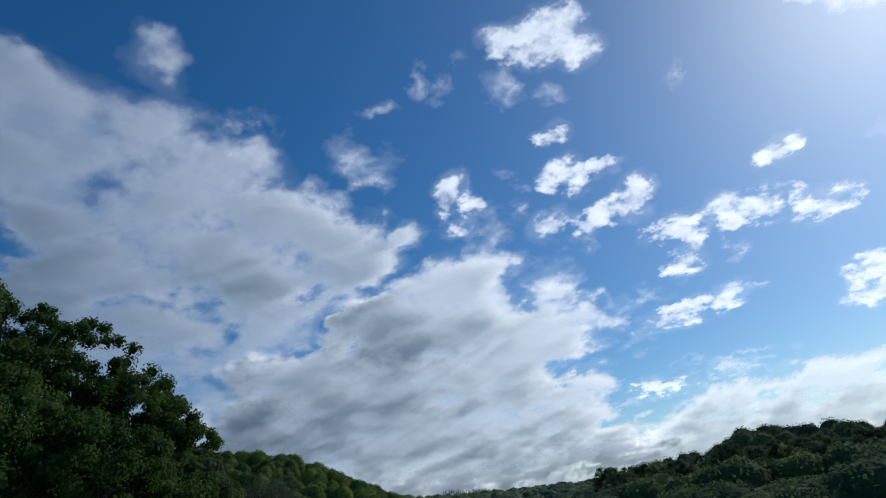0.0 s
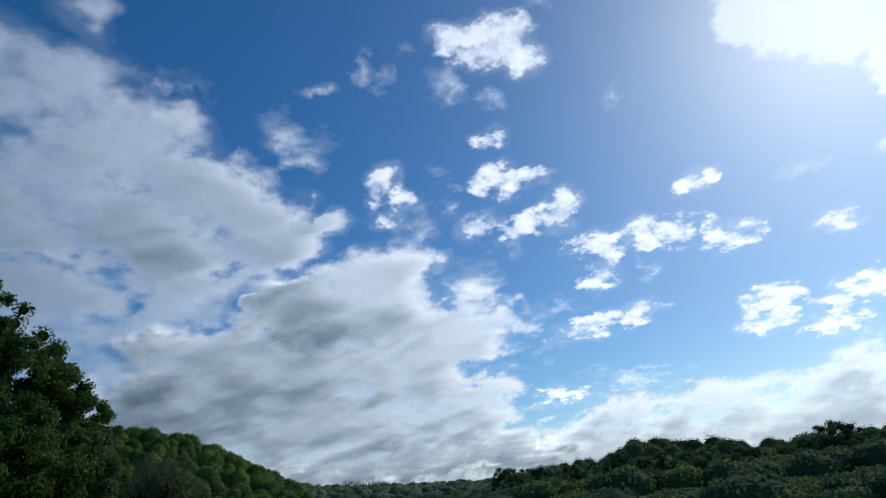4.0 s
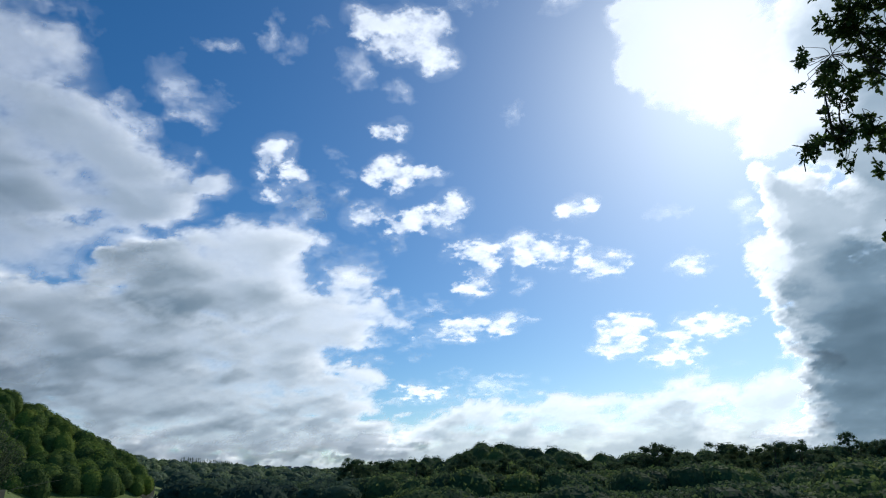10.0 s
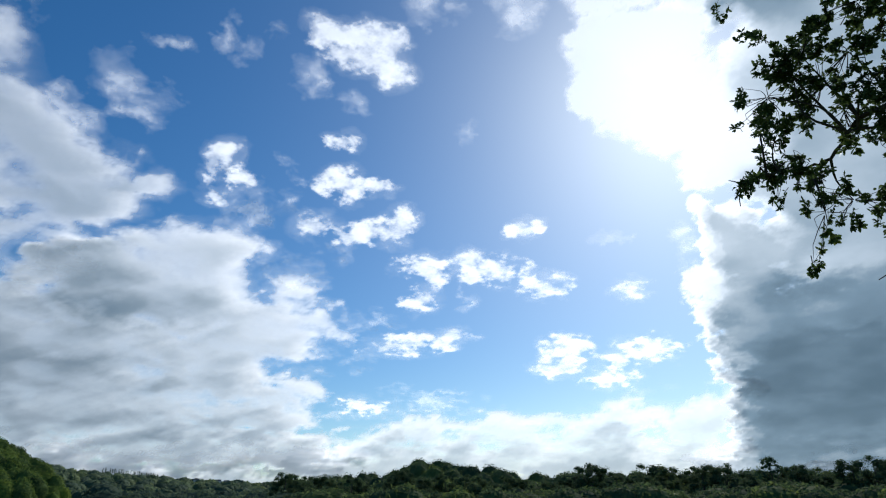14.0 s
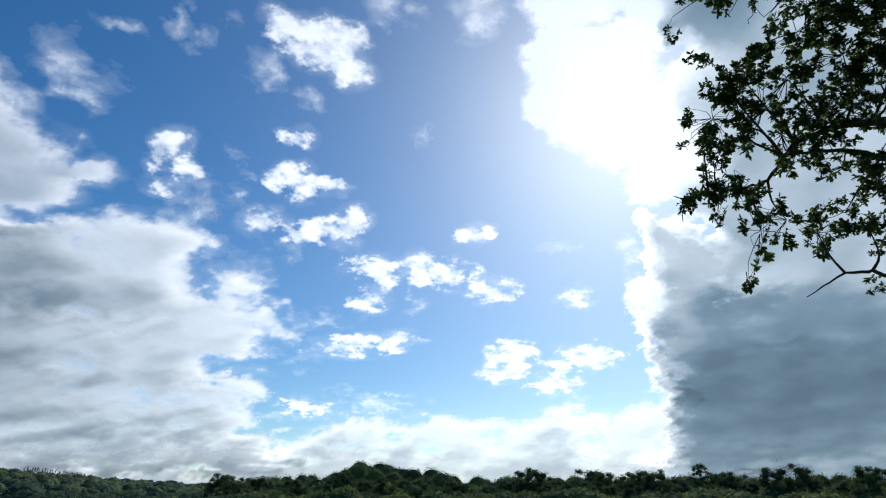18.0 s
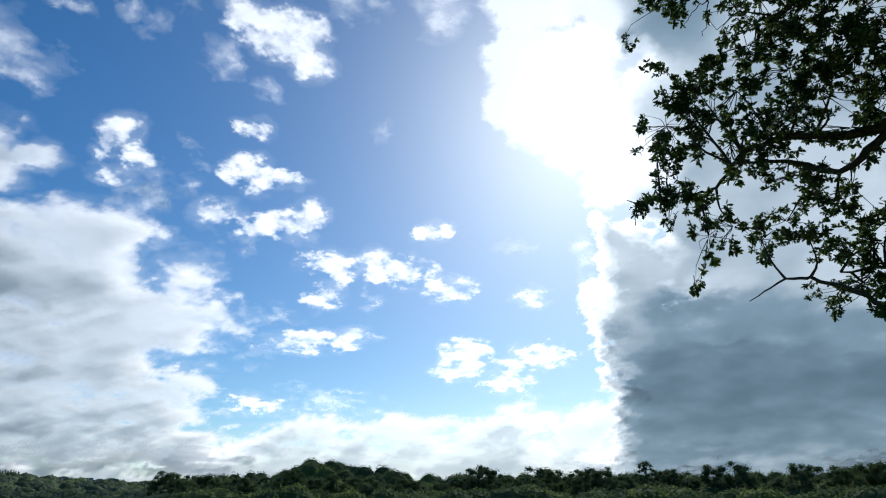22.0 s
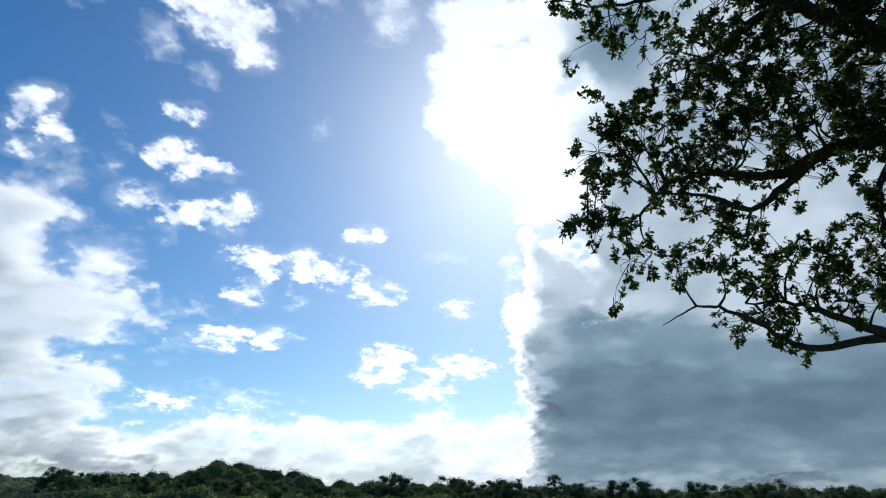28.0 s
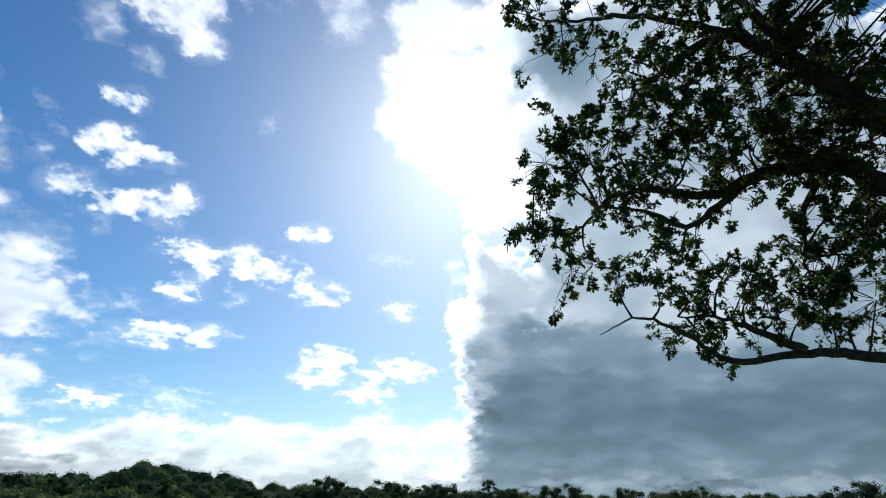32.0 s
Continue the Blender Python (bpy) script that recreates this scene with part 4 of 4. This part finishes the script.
cloud('bright low cumulus heaps under the dark cloud', 'heap', 0.9, [(34.5, 2.3, 1.7, 0.7, 0.35), (32.2, 2.0, 1.7, 0.5, 0.4), (44.4, 2.5, 3.0, 0.6, 0.45), (47.8, 2.9, 2.3, 0.6, 0.45)])


# ---- the oak whose boughs hang over the path ----
oak = tagged(new("oak_tree"), "large old oak with spreading dark boughs and lobed leaves", "tree")
oak_rng = np.random.default_rng(77)


def place(az, el, r):
    return np.array(EYE) + np.array(ray_dir(az, el)) * r


FORK = place(84, 16, 8.6)


def bough(points, r0, r1, dist, name="bough", start=None, sides=9):
    """A limb along bearings and elevations, at the distances dist (first, last)."""
    d = np.linspace(dist[0], dist[1], len(points))
    pts = [place(a, e, x) for (a, e), x in zip(points, d)]
    if start is not None:
        pts = [start, *pts]
    line = smooth_line(pts, 5)
    line = [p + oak_rng.normal(0, 0.012, 3) for p in line]
    v, f = tube(line, np.linspace(r0, r1, len(line)), sides)
    part(name, mesh_from(name, v, f, BARK_OAK, True), oak)
    return line


spine = []
base = np.array([*at_bearing(84, 8.3)])
v, f = tube(smooth_line([base - np.array([0, 0, 0.4]), base + np.array([0.02, 0, 0.5]), base + np.array([0.05, 0, 1.8]), FORK, FORK + np.array([0.35, 0.3, 2.2]), FORK + np.array([0.2, 0.5, 5.0])], 5),
            [0.62, 0.56, 0.5, 0.46, 0.44, 0.43, 0.42, 0.41, 0.4, 0.39, 0.4, 0.4, 0.38, 0.36, 0.34, 0.32, 0.3, 0.28, 0.26, 0.24, 0.22, 0.2, 0.18, 0.16, 0.14, 0.12], 12)
part("trunk", mesh_from("trunk", v, f, BARK_OAK, True), oak)
LOW = [(70, 11.5), (60.9, 12.1), (57.8, 12.8), (54.6, 12.9), (50.2, 12.7), (48.0, 14.3), (44.7, 16.5), (42.2, 17.0), (39.1, 15.7)]
MID = [(72, 21), (64.1, 24.9), (61.2, 27.6), (57.7, 28.0), (54.4, 27.8), (50.3, 27.1), (45.2, 28.4), (41.2, 28.1)]
UPP = [(74, 22), (65.4, 29.5), (62.7, 33.1), (60.6, 35.4), (57.7, 37.9), (55.0, 39.8), (51.6, 39.5), (47.8, 38.2), (44.6, 36.8)]
spine += bough(LOW, 0.085, 0.005, (8.8, 8.2), start=FORK)
spine += bough([(55.8, 13.0), (52.8, 14.9), (49.9, 16.4), (46.2, 16.9)], 0.06, 0.01, (8.55, 8.7))
spine += bough(MID, 0.17, 0.025, (8.8, 8.8), start=FORK + np.array([0, 0, 0.2]))
spine += bough([(54.4, 27.8), (51.1, 26.0), (48.1, 24.6), (44.4, 26.5), (40.0, 27.5)], 0.06, 0.012, (8.8, 8.5))
spine += bough([(41.2, 28.1), (38.2, 25.8), (35.9, 25.5), (31.6, 25.6), (30.5, 23.7)], 0.025, 0.006, (8.8, 8.9))
spine += bough(UPP, 0.2, 0.015, (8.6, 9.2), start=FORK + np.array([0.05, 0.05, 0.4]))
spine += bough([(60.6, 35.4), (59.0, 38.6), (57.1, 41.5), (55.6, 45.1), (53, 50)], 0.1, 0.02, (8.9, 9.3))
spine += bough([(55.0, 39.8), (50.3, 41.9), (44.5, 43.5), (37.9, 43.9), (31.5, 45.2)], 0.06, 0.006, (9.0, 9.3))
spine += bough([(61.2, 27.6), (58, 24.5), (57.5, 21.5), (57, 19)], 0.05, 0.01, (8.8, 8.6))
bough([(42.0, 41.7), (41.0, 40.9), (40.8, 39.8), (39.8, 38.3)], 0.012, 0.004, (9.1, 9.1), "dead_twig", sides=5)
bough([(41.0, 40.9), (39.4, 40.5), (38.2, 39.6)], 0.008, 0.003, (9.1, 9.1), "dead_twig", sides=5)
SPINE = np.array(spine)


def oak_leaf():
    """One lobed oak leaf along +x, 1 unit long."""
    half = [(0, 0.02), (0.12, 0.05), (0.2, 0.16), (0.3, 0.1), (0.42, 0.24), (0.54, 0.14), (0.66, 0.26), (0.78, 0.15), (0.9, 0.14), (1.0, 0.03)]
    up = [(x, y, 0.12 * y + 0.06 * math.sin(3 * x)) for x, y in half]
    dn = [(x, -y, 0.12 * y + 0.06 * math.sin(3 * x)) for x, y in half]
    return np.array(up + dn), [tuple([i, i + 1, i + 11, i + 10]) for i in range(9)]


LEAF_V, LEAF_F = oak_leaf()


def spray(rng, length, count, size):
    """A leafy twig along +x: verts and faces of the stem and of the leaves."""
    line = smooth_line([(0, 0, 0), (length * 0.5, rng.normal(0, 0.03), rng.normal(0, 0.03)), (length, rng.normal(0, 0.06), rng.normal(-0.03, 0.05))], 3)
    stem = tube(line, np.linspace(0.006, 0.002, len(line)), 3)
    vs, fs, o = [], [], 0
    for i in range(count):
        t = min(1.0, rng.beta(4.5, 1.1))
        p = line[min(int(t * 6), 6)]
        d = rng.normal(0, 1, 3) + np.array([0.9, 0, -0.15])
        d /= np.linalg.norm(d)
        n = rng.normal(0, 0.7, 3) + np.array([0, 0, 1.0])
        y = np.cross(n, d)
        y /= np.linalg.norm(y)
        n = np.cross(d, y)
        s = size * rng.uniform(0.65, 1.2)
        vs.append(p + (LEAF_V[:, :1] * d + LEAF_V[:, 1:2] * y + LEAF_V[:, 2:] * n) * s)
        fs += [tuple(k + o for k in q) for q in LEAF_F]
        o += len(LEAF_V)
    return stem, np.concatenate(vs), fs


SPRAYS = []
for i in range(8):
    stem, lv, lf = spray(np.random.default_rng(300 + i), 0.2, 24, 0.07)
    sv, sf = stem
    me = mesh_from("leaf_spray", np.concatenate([np.array(sv), lv]), list(sf) + [tuple(k + len(sv) for k in q) for q in lf], LEAF_OAK)
    me.materials.append(BARK_OAK)
    for k in range(len(sf)):
        me.polygons[k].material_index = 1
    SPRAYS.append((me, lv, lf))

TOP = [(31.9, 46.2), (34.9, 45.0), (38.4, 43.2), (37.6, 41.9), (41.4, 43.7), (43.5, 39.3), (43.6, 36.4), (45.7, 39.5), (46.8, 37.4), (44.3, 36.7), (50.4, 42.3), (52.9, 40.3), (55.1, 37.9), (58.3, 39.8), (60.1, 37.4), (62.9, 38.2),
       (64.7, 36.7), (65.5, 33.7), (50.8, 38.5), (53.6, 36.0), (56.4, 34.8), (59.1, 33.5), (62.0, 35.4), (63.3, 32.2), (48.7, 39.9)]
MIDS = [(36.4, 34.0), (34.8, 31.8), (37.2, 32.7), (38.3, 34.1), (39.2, 31.4), (41.8, 33.2), (42.6, 30.5), (45.5, 30.7), (48.3, 31.2), (51.1, 31.7), (53.5, 30.9), (46.5, 33.5), (49.8, 33.6), (52.9, 33.0), (56.1, 31.3), (58.2, 30.0),
        (54.1, 28.9), (61.7, 29.5), (64.0, 28.4), (46.8, 28.4), (49.8, 27.7), (43.5, 28.1), (40.2, 29.0), (52.2, 26.8), (59.5, 31.3), (56.5, 33.1)]
TIPS = [(31.0, 25.5), (32.8, 26.5), (34.2, 25.9), (35.9, 25.3), (37.1, 24.5), (44.2, 25.2), (46.9, 25.4), (33.5, 29.5), (34.3, 28.1)]
LOWS = [(36.8, 21.7), (39.0, 22.1), (41.0, 20.6), (43.3, 21.7), (44.6, 20.1), (47.0, 22.4), (48.6, 23.2), (48.7, 20.7), (51.1, 20.8), (46.8, 18.9), (49.3, 18.6), (52.3, 19.2), (53.4, 18.1), (51.3, 16.4), (53.9, 16.2), (56.0, 15.9),
        (48.3, 16.3), (47.4, 15.6), (49.6, 14.6), (57.9, 15.2), (59.9, 15.3)]
SIDE = [(61.3, 16.4), (57.5, 18.9), (59.5, 20.4), (61.3, 21.4), (62.0, 19.4), (59.7, 18.1), (57.2, 21.7), (62.4, 22.7), (60.0, 22.6), (59.2, 24.8), (63.0, 24.8), (57.7, 27.8), (59.4, 27.4)]
INNER = [(47.5, 35.6), (50.2, 36.4), (53.2, 38.2), (56.2, 36.6), (58.6, 35.0), (61.0, 33.0), (63.8, 30.6), (61.2, 26.4), (63.6, 22.0), (64.4, 18.2), (66.0, 26.0), (66.2, 31.0), (65.4, 39.5), (61.6, 41.2), (57.0, 42.6), (53.4, 43.4), (62.2, 36.6), (55.0, 32.6), (59.8, 28.6), (64.8, 34.8), (51.0, 44.8), (47.4, 43.6)]
BEYOND = [(67 + 3.2 * i + 2 * (k % 2), 20 + 6.5 * k) for i in range(8) for k in range(7)] + [(58 + 4 * i, 44 + 5 * k) for i in range(7) for k in range(4)]

nearest = []
far_v, far_f, far_o = [], [], 0
for zone, spread, per in ((TIPS, 0.17, 12), (TOP, 0.27, 19), (MIDS, 0.28, 24), (LOWS, 0.27, 18), (SIDE, 0.3, 26), (INNER, 0.36, 22), (BEYOND, 0.5, 14)):
    for az, el in zone:
        c = place(az, el, oak_rng.uniform(8.1, 9.2))
        b = SPINE[np.argmin(((SPINE - c) ** 2).sum(1))]
        m = (b + c) / 2 + oak_rng.normal(0, 0.08, 3)
        twig_pieces = []
        twig_pieces.append(tube(smooth_line([b, m, c], 3), np.linspace(0.018, 0.006, 7), 5))
        tufts = oak_rng.normal(0, 1, (max(2, per // 3), 3)) * spread * np.array([1.15, 1.15, 1.0])
        for k in range(per):
            off = tufts[k % len(tufts)] + oak_rng.normal(0, 0.06, 3)
            p = c + off * 0.75
            d = off + oak_rng.normal(0, 0.2, 3) + 0.5 * (c - b) / (np.linalg.norm(c - b) + 0.1) + oak_rng.normal(0, 0.15, 3)
            q = Vector(d).to_track_quat("X", "Z")
            mat = Matrix.LocRotScale(Vector(p - d / (np.linalg.norm(d) + 1e-6) * 0.15), q, Vector([oak_rng.uniform(0.8, 1.2)] * 3))
            if k < len(tufts) or k % 2 == 0:
                bend = c + off * 0.45 + oak_rng.normal(0, 0.06, 3)
                twig_pieces.append(tube(smooth_line([c + off * 0.05, bend, p], 2), [0.006, 0.005, 0.004, 0.003, 0.003], 3))
            i = int(oak_rng.integers(8))
            if zone is not BEYOND and len(nearest) < 300 and k < 4:
                s = part("leaf_spray", SPRAYS[i][0], oak)
                s.matrix_basis = mat
                nearest.append(s)
            else:
                lv, lf = SPRAYS[i][1], SPRAYS[i][2]
                mm = np.array(mat)
                far_v.append(lv @ mm[:3, :3].T + mm[:3, 3])
                far_f += [tuple(k2 + far_o for k2 in qf) for qf in lf]
                far_o += len(lv)
        tv, tf = join(twig_pieces)
        part("twig", mesh_from("twig", tv, tf, BARK_OAK), oak)
tagged(part("foliage", mesh_from("foliage", np.concatenate(far_v), far_f, LEAF_OAK), oak), kind="stuff")
